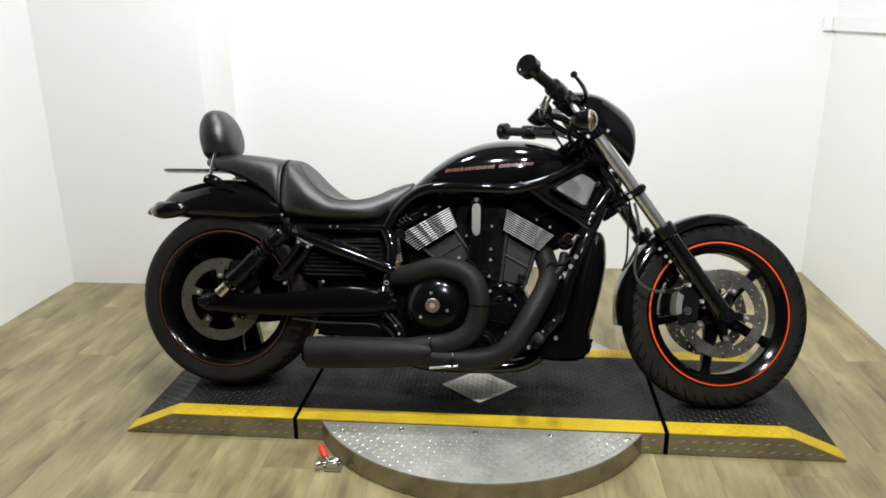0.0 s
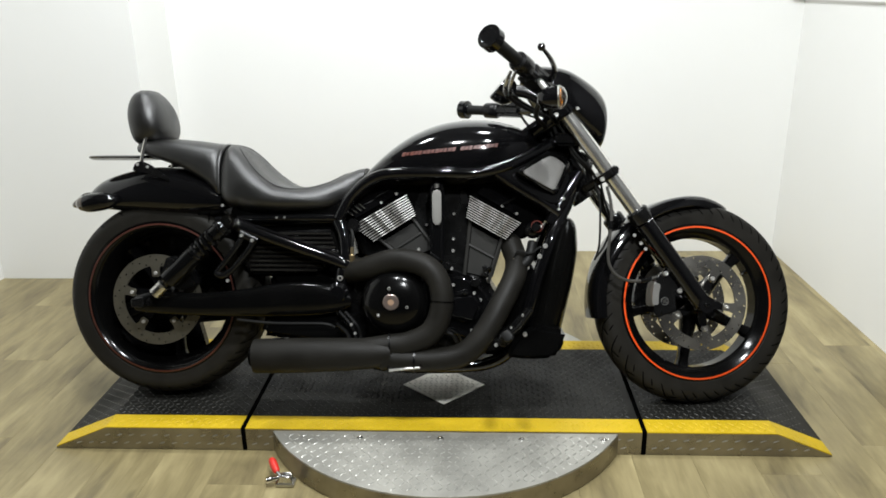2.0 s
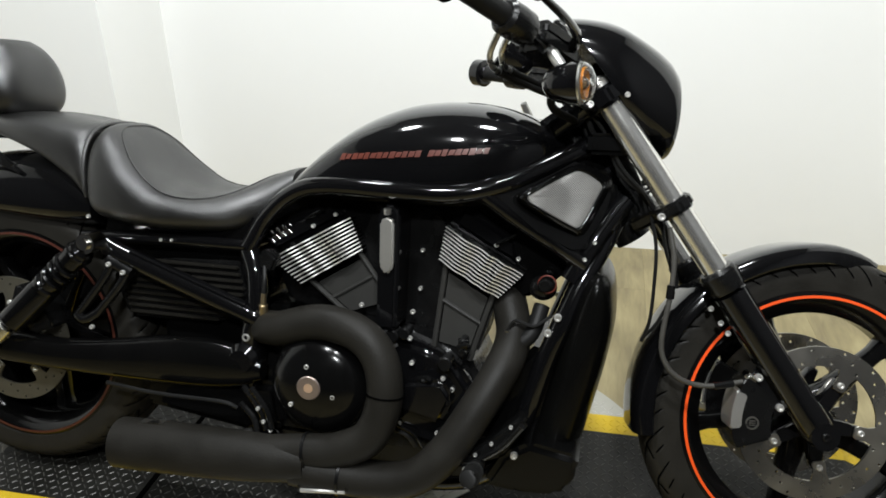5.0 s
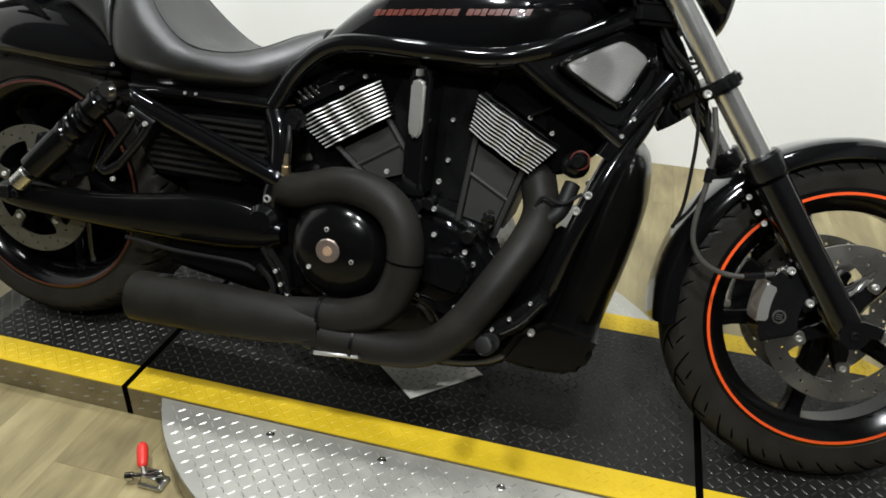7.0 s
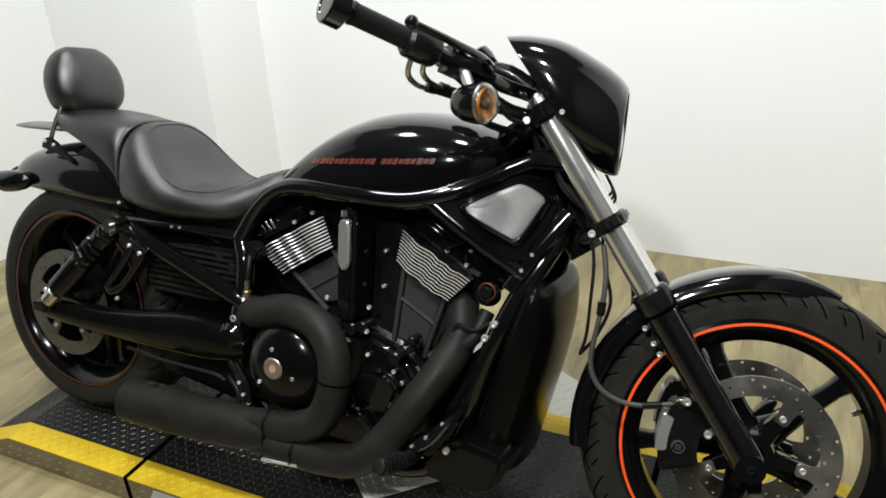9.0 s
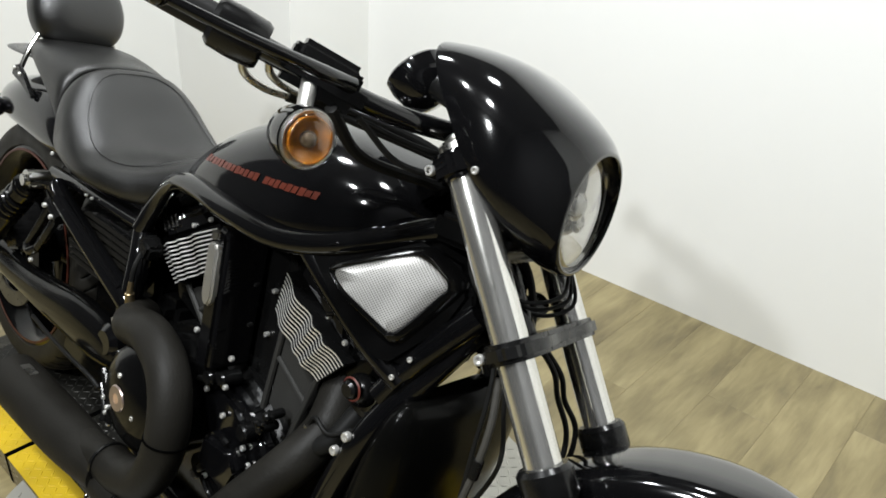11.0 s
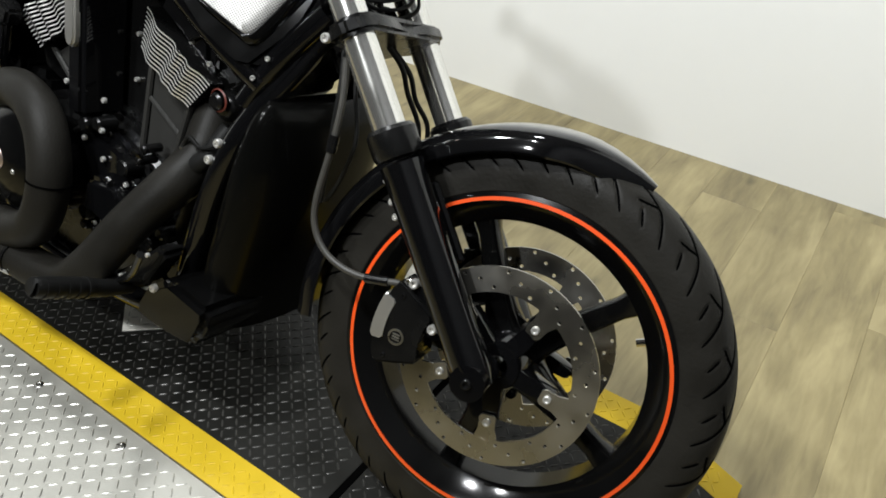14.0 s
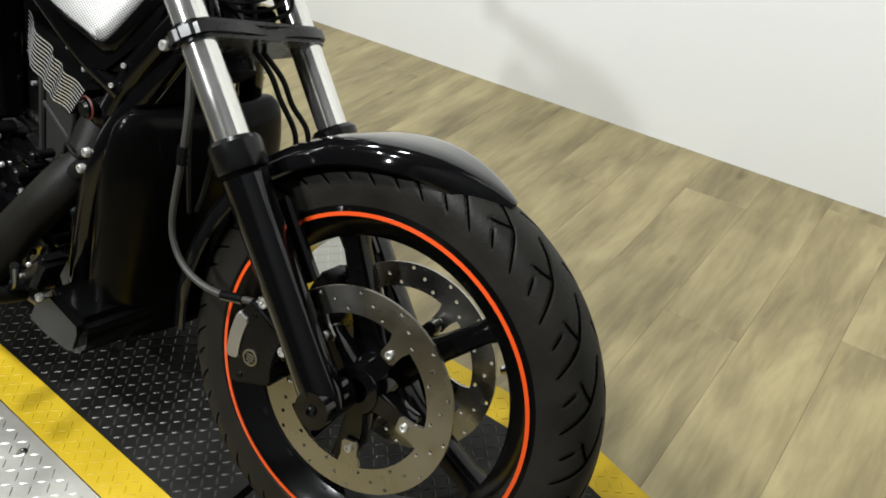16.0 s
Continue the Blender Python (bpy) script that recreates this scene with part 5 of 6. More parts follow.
    br = part("peg_bracket", join(tube([(0.301, sy * 0.175, 0.541), (0.280, sy * 0.18, 0.50), (0.215, sy * 0.18, 0.418)], 0.0095, 12, 4), tube([(0.335, sy * 0.175, 0.526), (0.318, sy * 0.18, 0.49), (0.262, sy * 0.18, 0.425)], 0.0095, 12, 4), tube([(0.213, sy * 0.18, 0.418), (0.235, sy * 0.185, 0.410), (0.264, sy * 0.18, 0.427)], 0.0105, 12, 4), tube([(0.290, sy * 0.172, 0.544), (0.345, sy * 0.172, 0.518)], 0.014, 12, 2)), SATIN, bike, "black passenger peg bracket")
    for bx, bz in ((0.299, 0.536), (0.332, 0.521)):
        bolt(br, (bx, sy * 0.186, bz), (0, sy, 0), 0.0085, 0.009)
    bolt(br, (0.252, sy * 0.186, 0.395), (0, sy, 0), 0.008, 0.009)
part("rear_axle", tube([(0, -0.19, 0.325), (0, 0.19, 0.325)], 0.012, 12, 1), SATIN, bike)
cal = []
for k in range(9):
    a = radians(20 + 50 * k / 8)
    cal.append((0.152 * math.cos(a), 0.325 + 0.152 * math.sin(a)))
for k in range(9):
    a = radians(70 - 50 * k / 8)
    cal.append((0.095 * math.cos(a), 0.325 + 0.095 * math.sin(a)))
part("rear_caliper", prism(cal, -0.175, -0.105, 0.006, 2), SATIN, bike, "black rear brake caliper")
part("lower_cover", prism([(0.335, 0.215), (0.60, 0.180), (0.68, 0.20), (0.66, 0.30), (0.36, 0.29)], -0.150, 0.06, 0.018, 3), TRIMBLACK, bike, "gloss black cover between the muffler and the swingarm")
part("gearbox_case", prism([(0.365, 0.285), (0.66, 0.27), (0.68, 0.46), (0.36, 0.43)], -0.100, 0.10, 0.020, 2), TRIMBLACK, bike, "black gearbox case")
part("brake_line", tube([(0.28, -0.186, 0.272), (0.40, -0.186, 0.262), (0.55, -0.186, 0.262), (0.585, -0.18, 0.25)], 0.0045, 8, 4), HOSE, bike)
for a, b in (((0.60, -0.18, 0.30), (0.655, -0.19, 0.215)), ((0.62, -0.185, 0.30), (0.67, -0.195, 0.22)), ((0.59, -0.175, 0.26), (0.635, -0.19, 0.205))):
    part("footrest_link", tube([a, ((a[0] + b[0]) / 2 + 0.012, a[1] - 0.008, (a[2] + b[2]) / 2), b], 0.0065, 8, 4), SATIN, bike)
for bx, bz in ((0.668, 0.218), (0.652, 0.235), (0.64, 0.262)):
    bolt(bike, (bx, -0.196, bz), (0, -1, 0), 0.007, 0.006)

# -- foot controls and side stand --
peg = part("foot_peg", tube([(1.105, -0.20, 0.212, 0.013), (1.107, -0.25, 0.224, 0.015), (1.111, -0.31, 0.246, 0.017), (1.115, -0.372, 0.267, 0.017), (1.1155, -0.378, 0.269, 0.012)], 0.018, 14, 3), HOSE, bike, "black rubber foot peg")
for k in range(5):
    y = -0.285 - 0.018 * k
    z = 0.2365 - 0.342 * (y + 0.285)
    part("peg_ring", tube([(1.1095 - 0.065 * (y + 0.285), y, z), (1.110 - 0.065 * (y + 0.285), y - 0.0075, z + 0.0026)], 0.0182, 14, 1), HOSE, peg)
ctrl = part("foot_control", join(prism([(1.08, 0.20), (1.15, 0.235), (1.20, 0.31), (1.185, 0.325), (1.13, 0.27), (1.07, 0.225)], -0.215, -0.165, 0.008, 2), prism([(1.03, 0.19), (1.09, 0.195), (1.10, 0.225), (1.05, 0.22)], -0.235, -0.20, 0.006, 2)), SATIN, bike, "black forward foot control")
part("brake_pedal", tube([(1.10, -0.225, 0.225), (1.15, -0.235, 0.265), (1.19, -0.25, 0.32)], 0.0065, 10, 4), SATIN, ctrl)
bolt(ctrl, (1.085, -0.236, 0.212), (0, -1, 0), 0.009, 0.008)
for bx, bz in ((1.13, 0.262), (1.165, 0.30), (1.10, 0.235)):
    bolt(ctrl, (bx, -0.216, bz), (0, -1, 0), 0.006, 0.007)
stand = part("side_stand", tube([(0.93, 0.13, 0.16), (0.95, 0.20, 0.13), (0.99, 0.30, 0.092)], 0.011, 12, 4), SATIN, bike, "black side stand resting on the platform")
part("stand_foot", prism([(0.965, 0.080), (1.015, 0.080), (1.012, 0.090), (0.968, 0.090)], 0.28, 0.325, 0.003, 1), SATIN, stand)

# inner mudguard and belt guard that close the rear wheel's upper half from behind
liner = []
for k in range(19):
    a = radians(8 + 277 * k / 18)
    liner.append((0.285 * math.cos(a), 0.325 + 0.285 * math.sin(a)))
for k in range(19):
    a = radians(285 - 277 * k / 18)
    liner.append((0.10 * math.cos(a), 0.325 + 0.10 * math.sin(a)))
part("belt_guard", prism(liner, 0.128, 0.165, 0.003, 1), SATIN, bike, "black belt guard beside the rear wheel")
part("drive_belt", prism([(0.0, 0.20), (0.60, 0.255), (0.60, 0.275), (0.0, 0.225)], 0.135, 0.160, 0.002, 1), HOSE, bike)

# -- fairing and headlight --
BACK = TURNED.inverted()


def faired(bm):
    return moved(bm, FAIR)


def tilt_ring(top, bot, hw, n=2.25, count=44):
    (xt, zt), (xb, zb) = top, bot
    out = []
    for k in range(count):
        a = 2 * math.pi * k / count
        c, s = math.cos(a), math.sin(a)
        m = 2 + (n - 2) * (1.9 if s > 0 else 0.8)
        t = 0.5 + 0.5 * math.copysign(abs(s) ** (2 / m), s)
        out.append((xb + (xt - xb) * t, hw * math.copysign(abs(c) ** (2 / m), c), zb + (zt - zb) * t))
    return out


rows_f = [(1.214, 1.022, 1.372, 0.822, 0.138, 2.75), (1.204, 1.029, 1.374, 0.817, 0.145, 2.75), (1.210, 1.032, 1.376, 0.813, 0.147, 2.75), (1.26, 1.0345, 1.385, 0.803, 0.149, 2.65), (1.32, 1.027, 1.397, 0.793, 0.144, 2.5), (1.385, 0.998, 1.415, 0.784, 0.130, 2.3), (1.424, 0.974, 1.433, 0.781, 0.114, 2.15), (1.441, 0.957, 1.441, 0.783, 0.102, 2.08), (1.445, 0.951, 1.443, 0.787, 0.096, 2.05), (1.441, 0.947, 1.439, 0.790, 0.092, 2.05), (1.41, 0.945, 1.410, 0.793, 0.089, 2.05)]
fairing = part("headlight_fairing", faired(skin([tilt_ring((r[0], r[1]), (r[2], r[3]), r[4], r[5], 56) for r in smooth_path(rows_f, 4)])), GLOSS, bike, "gloss black headlight fairing")
HL = Matrix.Translation((1.417, 0, 0.874)) @ Matrix.Rotation(radians(-6), 4, "Y") @ Matrix.Rotation(radians(-90), 4, "Z")
lamp = part("headlamp", faired(moved(lathe([(0.077, 0.004), (0.085, 0.004), (0.086, 0.011), (0.080, 0.015)], 48), HL)), CHROME, bike, "round headlamp with a chrome ring")
part("reflector", faired(moved(lathe([(0.0001, -0.02), (0.02, -0.018), (0.045, -0.008), (0.068, 0.003), (0.079, 0.008)], 40, closed=False), HL)), REFLECTOR, lamp, "faceted silver reflector", 20)
part("bulb_shield", faired(moved(ball((0, 0.003, 0), 0.021, 18, 12, 1, 0.5, 1), HL)), STEEL, lamp)
part("lower_reflector", faired(moved(ball((-0.03, 0.0, -0.024), 0.014, 14, 10, 1, 0.5, 1), HL)), STEEL, lamp)
part("lens", faired(moved(lathe([(0.0001, 0.026), (0.03, 0.0245), (0.055, 0.020), (0.079, 0.012), (0.078, 0.010), (0.054, 0.0175), (0.03, 0.022), (0.0001, 0.0235)], 40, closed=False), HL)), GLASS, lamp, "clear glass lens").visible_shadow = False
for yy, zz in ((0.062, 0.806), (0.080, 0.836)):
    bolt(fairing, FAIR @ Vector((1.431, yy, zz)), TURNED.to_3x3() @ Vector((1, 0, 0)), 0.005, 0.004)
bolt(fairing, FAIR @ Vector((1.335, -0.146, 0.885)), (0.2, -1, 0), 0.008, 0.006)
part("fairing_bracket", steered(box(1.25, 1.36, -0.10, 0.10, 0.80, 0.84, 0.008)), TRIMBLACK, bike)

part("steering_neck", join(tube([head(0.47, 0, 0.0)[:], head(0.77, 0, 0.0)[:]], 0.036, 20, 1), tube([head(0.50, 0, 0.035)[:], head(0.73, 0, 0.035)[:]], 0.024, 16, 1)), SATIN, bike, "black steering neck")
for y0, y1, bow, r0 in ((-0.075, -0.060, 0.010, 0.006), (-0.060, -0.074, -0.012, 0.0048), (-0.045, -0.040, 0.016, 0.0065), (-0.086, -0.082, -0.006, 0.0040), (0.03, 0.05, 0.012, 0.006)):
    part("control_cable", steered(tube([head(0.755, y0, 0.045 + bow)[:], head(0.69, (y0 + y1) / 2, 0.042 - bow)[:], head(0.61, y1, 0.046 + bow)[:], head(0.54, y1, 0.050)[:], head(0.49, y1 * 0.8, 0.040 - bow)[:]], r0, 8, 6)), HOSE, bike)
for dy, dx in ((0.016, -0.012), (0.028, 0.006)):
    part("wire", tube([(1.405 + dx, -0.100 + dy, 0.70), (1.418 + dx, -0.112 + dy, 0.64), (1.432 + dx * 2, -0.118 + dy, 0.57), (1.418 + dx, -0.115 + dy, 0.50), (1.395, -0.105 + dy, 0.455)], 0.0034, 8, 6), HOSE, bike)
for sx, sz in ((0.715, 0.060), (0.62, 0.066), (0.565, 0.062)):
    bolt(bike, TURNED @ head(sx, -0.070, sz), TURNED.to_3x3() @ Vector((-0.3, -1, 0)), 0.006, 0.006)

gauge = part("speedometer", steered(moved(lathe([(0.0001, -0.050), (0.022, -0.046), (0.040, -0.028), (0.047, -0.004), (0.047, 0.014), (0.043, 0.018), (0.0001, 0.016)], 32, closed=False), BACK @ Matrix.Translation((1.105, -0.02, 0.995)) @ Matrix.Rotation(radians(100), 4, "Z") @ Matrix.Rotation(radians(40), 4, "X"))), GLOSS, bike, "round black speedometer housing")
part("gauge_mount", tube([(1.235, -0.03, 0.955), (1.18, -0.026, 0.985), (1.12, -0.02, 0.99)], 0.020, 12, 3), SATIN, gauge)

# -- handlebar; the right side as it stands after steering, the left mirrored --
bar_pts = [(1.258, -0.04, 0.945), (1.248, -0.13, 0.952), (1.225, -0.22, 0.968), (1.180, -0.32, 1.000), (1.130, -0.398, 1.030), (1.079, -0.468, 1.058)]
bar_un = [BACK @ Vector(p) for p in bar_pts]
for p in bar_un[:1]:
    p.y = 0.0
bar_left = [BACK @ Vector(p) for p in ((1.252, 0.05, 0.945), (1.232, 0.14, 0.948), (1.185, 0.24, 0.953), (1.110, 0.310, 0.960), (1.045, 0.355, 0.967), (0.990, 0.392, 0.973))]
bar_all = bar_left[:0:-1] + bar_un
part("handlebar", steered(tube([p[:] for p in bar_all], 0.0135, 16, 6)), GLOSS, bike, "gloss black handlebar")
for sy in (-1, 1):
    part("riser", steered(join(tube([(1.285, sy * 0.045, 0.90), (1.272, sy * 0.045, 0.925), (1.258, sy * 0.045, 0.945)], 0.017, 14, 3), box(1.238, 1.282, sy * 0.045 - 0.02, sy * 0.045 + 0.02, 0.93, 0.965, 0.007))), GLOSS, bike)


def on_bar(k, t):
    a, b = bar_un[k], bar_un[k + 1]
    return a + (b - a) * t


def on_left(k, t):
    a, b = bar_left[k], bar_left[k + 1]
    return a + (b - a) * t


def side(v, sy):
    return Vector((v.x, v.y if sy < 0 else -v.y, v.z - (0 if sy < 0 else 0.02)))


for sy in (-1, 1):
    at_bar = on_bar if sy < 0 else on_left
    g0, g1 = at_bar(3, 0.72), at_bar(4, 1.0)
    d = (g1 - g0).normalized()
    q = d.to_track_quat("Y", "Z").to_matrix().to_4x4()
    length = (g1 - g0).length
    grip = part("grip", steered(moved(lathe([(0.012, -0.01), (0.0175, -0.01), (0.0185, 0), (0.0175, 0.01), (0.0175, length - 0.012), (0.019, length - 0.006), (0.019, length), (0.012, length)], 24), Matrix.Translation(g0) @ q)), HOSE, bike, "black rubber grip")
    part("bar_end", steered(moved(lathe([(0.0001, length - 0.002), (0.0185, length - 0.002), (0.0205, length + 0.003), (0.0205, length + 0.007), (0.030, length + 0.0075), (0.0335, length + 0.010), (0.0335, length + 0.036), (0.0315, length + 0.0385), (0.022, length + 0.0390), (0.0205, length + 0.0375), (0.0001, length + 0.0375)], 28, closed=False), Matrix.Translation(g0) @ q)), GLOSS, grip, "large gloss black bar end weight")
    h0 = at_bar(3, 0.60)
    part("switch_housing", steered(moved(lathe([(0.012, -0.032), (0.024, -0.032), (0.0275, -0.026), (0.0285, 0.0), (0.0275, 0.022), (0.022, 0.028), (0.012, 0.028)], 20), Matrix.Translation(h0) @ q)), SATIN, bike, "black switch housing")
    m0 = at_bar(2, 0.62)
    part("master_cylinder", steered(moved(join(box(-0.027, 0.027, -0.055, 0.055, -0.022, 0.020, 0.013, 4), box(-0.022, 0.032, -0.040, 0.040, 0.006, 0.032, 0.008, 3), box(0.0, 0.043, -0.045, 0.045, -0.018, 0.012, 0.011, 4)), Matrix.Translation(m0) @ q)), SATIN, bike, "black brake master cylinder")
    ball_at = BACK @ Vector((1.195, -0.483, 1.043))
    lv = [BACK @ Vector(p) for p in ((1.235, -0.27, 0.990), (1.243, -0.33, 1.003), (1.226, -0.41, 1.022), (1.196, -0.481, 1.043))]
    if sy > 0:
        lv = [on_left(k, t) + Vector((fx, 0, -0.004)) for k, t, fx in ((2, 0.6, 0.03), (3, 0.4, 0.052), (4, 0.1, 0.050), (4, 0.75, 0.036))]
        ball_at = lv[3]
    lever = part("lever", steered(tube([(*lv[0], 0.010), (*lv[1], 0.008), (*lv[2], 0.0065), (*lv[3], 0.005)], 0.006, 12, 5, flat=1.0)), GLOSS, bike, "black hand lever with a ball end")
    part("lever_ball", steered(ball(ball_at, 0.0105, 14, 10)), GLOSS, lever)
    # turn signal under the bar
    s0 = side(BACK @ Vector((1.236, -0.331, 0.931)), sy)
    ms = Matrix.Translation(s0) @ Matrix.Rotation(radians(-90 + sy * 22), 4, "Z")
    sig = part("turn_signal", steered(moved(lathe([(0.0001, -0.042), (0.012, -0.040), (0.022, -0.032), (0.030, -0.016), (0.0335, 0.004), (0.034, 0.018), (0.031, 0.020), (0.0001, 0.018)], 28, closed=False), ms)), GLOSS, bike, "black bullet turn signal with an amber lens")
    part("signal_ring", steered(moved(lathe([(0.0255, 0.0185), (0.0325, 0.0185), (0.0325, 0.0225), (0.0300, 0.0245), (0.0255, 0.0215)], 32), ms)), STEEL, sig, "grey lens rim")
    part("reflector", steered(moved(lathe([(0.0001, 0.0190), (0.009, 0.0196), (0.017, 0.0222), (0.0235, 0.0275), (0.0252, 0.0275), (0.0252, 0.0185), (0.0001, 0.0182)], 32, closed=False), ms)), AMBER, sig, "amber inner reflector")
    part("bulb", steered(moved(ball((0, 0.022, 0), 0.0100, 14, 10), ms)), SMOKE, sig, "dark tinted bulb")
    part("signal_lens", steered(moved(lathe([(0.0001, 0.0430), (0.012, 0.0415), (0.023, 0.0365), (0.0300, 0.0290), (0.0325, 0.0228), (0.0310, 0.0228), (0.0287, 0.0285), (0.022, 0.0350), (0.012, 0.0400), (0.0001, 0.0415)], 32, closed=False), ms)), GLASS, sig, "clear domed lens").visible_shadow = False
    st0, st1, st2 = (side(BACK @ Vector(v), sy) for v in ((1.196, -0.298, 0.992), (1.210, -0.308, 0.972), (1.228, -0.325, 0.950)))
    part("signal_stem", steered(tube([(*st0, 0.008), (*st1, 0.0095), (*st2, 0.008)], 0.009, 14, 4)), SCOOP, sig, "polished stem")

# throttle cables: two bright elbows, then black
for dx, dy, dz in ((0.0, 0.0, 0.0), (0.015, 0.026, 0.004)):
    a, b, c, e = (Vector(v) + Vector((dx, dy, dz)) for v in ((1.122, -0.334, 1.006), (1.108, -0.322, 0.974), (1.107, -0.287, 0.956), (1.114, -0.246, 0.949)))
    part("throttle_cable", tube([a[:], b[:], c[:], e[:]], 0.0052, 12, 7), STEEL, bike, "steel throttle cable elbow")
    part("cable_boot", tube([(c + (e - c) * 0.75)[:], (e + (e - c) * 0.3)[:]], 0.0078, 12, 1), HOSE, bike)
    part("throttle_sheath", tube([e[:], (e + Vector((0.025, 0.055, -0.012)))[:], (e + Vector((0.07, 0.12, -0.03)))[:], (1.25, -0.06, 0.90)], 0.0062, 10, 6), HOSE, bike)
for k, (a, b, c, e) in enumerate((((1.235, -0.25, 0.955), (1.245, -0.18, 0.905), (1.28, -0.10, 0.89), (1.30, -0.03, 0.86)), ((1.225, -0.24, 0.95), (1.24, -0.15, 0.925), (1.27, -0.07, 0.91), (1.29, 0.0, 0.87)), ((1.22, -0.28, 0.96), (1.20, -0.20, 0.90), (1.23, -0.10, 0.875), (1.26, -0.03, 0.86)),
                                  ((1.17, 0.33, 0.96), (1.2, 0.22, 0.90), (1.24, 0.10, 0.88), (1.27, 0.03, 0.86)), ((1.18, 0.30, 0.95), (1.21, 0.2, 0.93), (1.25, 0.08, 0.9), (1.28, 0.02, 0.87)))):
    part("control_cable", tube([a, b, c, e], (0.0042, 0.0042, 0.0075, 0.005, 0.004)[k], 8, 7), HOSE, bike)
for k in range(3):
    part("wiring_loop", tube([(1.33, -0.06 + 0.02 * k, 0.80), (1.37, -0.03 + 0.02 * k, 0.755 - 0.012 * k), (1.40, 0.03 + 0.02 * k, 0.765 - 0.01 * k), (1.37, 0.08, 0.80)], 0.003, 8, 7), HOSE, bike)

# -- front brake: calipers, hose --
M_C = Matrix.Translation((-0.006, -0.011, 0.011)) @ M_F
for sy in (-1, 1):
    arc = []
    for k in range(10):
        a = radians(151 + 48 * k / 9)
        arc.append((0.168 * math.cos(a), 0.168 * math.sin(a)))
    for k in range(10):
        a = radians(199 - 48 * k / 9)
        arc.append((0.098 * math.cos(a), 0.098 * math.sin(a)))
    y0, y1 = sorted((sy * 0.050, sy * 0.112))
    calp = part("brake_caliper", moved(prism(arc, y0, y1, 0.010, 3), M_C), SATIN, bike, "black four-piston front brake caliper")
    arc2 = []
    for k in range(9):
        a = radians(160 + 26 * k / 8)
        arc2.append((0.172 * math.cos(a), 0.176 * math.sin(a)))
    for k in range(9):
        a = radians(186 - 26 * k / 8)
        arc2.append((0.152 * math.cos(a), 0.155 * math.sin(a)))
    y0, y1 = sorted((sy * 0.060, sy * 0.1145))
    part("caliper_bridge", moved(prism(arc2, y0, y1, 0.004, 2), M_C), SCOOP, calp, "silver caliper bridge")
    e = radians(181)
    part("caliper_badge", moved(lathe([(0.0095, sy * 0.1122), (0.0095, sy * 0.1136), (0.0125, sy * 0.1136), (0.0125, sy * 0.1122)], 24), M_C @ Matrix.Translation((0.132 * math.cos(e), 0, 0.132 * math.sin(e)))), STEEL, calp, "round silver badge")
    for k in (-1, 0, 1):
        part("badge_bar", moved(box(-0.006, 0.006, min(sy * 0.1122, sy * 0.1134), max(sy * 0.1122, sy * 0.1134), k * 0.004 - 0.001, k * 0.004 + 0.001), M_C @ Matrix.Translation((0.132 * math.cos(e), 0, 0.132 * math.sin(e)))), STEEL, calp, smooth=0)
    part("caliper_mount", moved(prism([(-0.135, 0.092), (-0.115, 0.10), (-0.05, 0.085), (-0.062, 0.02), (-0.09, 0.005), (-0.12, 0.05)], min(sy * 0.085, sy * 0.105), max(sy * 0.085, sy * 0.105), 0.006, 2), M_C), GLOSS, calp)
    for bx, bz in ((-0.083, 0.029), (-0.126, 0.083)):
        bolt(calp, M_C @ Vector((bx, sy * 0.108, bz)), M_C.to_3x3() @ Vector((0, sy, 0)), 0.0115, 0.012)
    for ang in (156, 194):
        bolt(calp, M_C @ Vector((0.149 * math.cos(radians(ang)), sy * 0.112, 0.149 * math.sin(radians(ang)))), M_C.to_3x3() @ Vector((0, sy, 0)), 0.006, 0.004, SATIN)
hose = [(1.425, -0.115, 0.685), (1.437, -0.125, 0.63), (1.437, -0.132, 0.57), (1.428, -0.140, 0.475), (1.440, -0.142, 0.43), (1.472, -0.140, 0.403), (1.52, -0.132, 0.394), (1.582, -0.118, 0.405)]
brake_hose = part("brake_hose", tube(hose, 0.0050, 10, 7), BRAID, bike, "dusty black braided brake hose")
part("hose_ferrule", tube([(1.437, -0.131, 0.58), (1.436, -0.133, 0.555)], 0.008, 10, 1), SATIN, brake_hose)
part("hose_fitting", tube([(1.53, -0.130, 0.394), (1.565, -0.122, 0.401)], 0.0072, 10, 1), SATIN, brake_hose)
part("banjo", moved(disc(0.010, -0.008, 0.008, 16, 0.002), Matrix.Translation((1.597, -0.112, 0.409))), STEEL, brake_hose)
for y0, lift in ((0.045, 0.0), (0.020, 0.012)):
    part("wire", tube([(1.395, y0 - 0.02, 0.690 + lift), (1.428, y0 - 0.005, 0.655 + lift), (1.436, y0 + 0.012, 0.615 + lift), (1.458, y0 + 0.028, 0.575), (1.462, y0 + 0.020, 0.52), (1.43, y0 + 0.01, 0.46)], 0.0042, 8, 6), HOSE, bike)

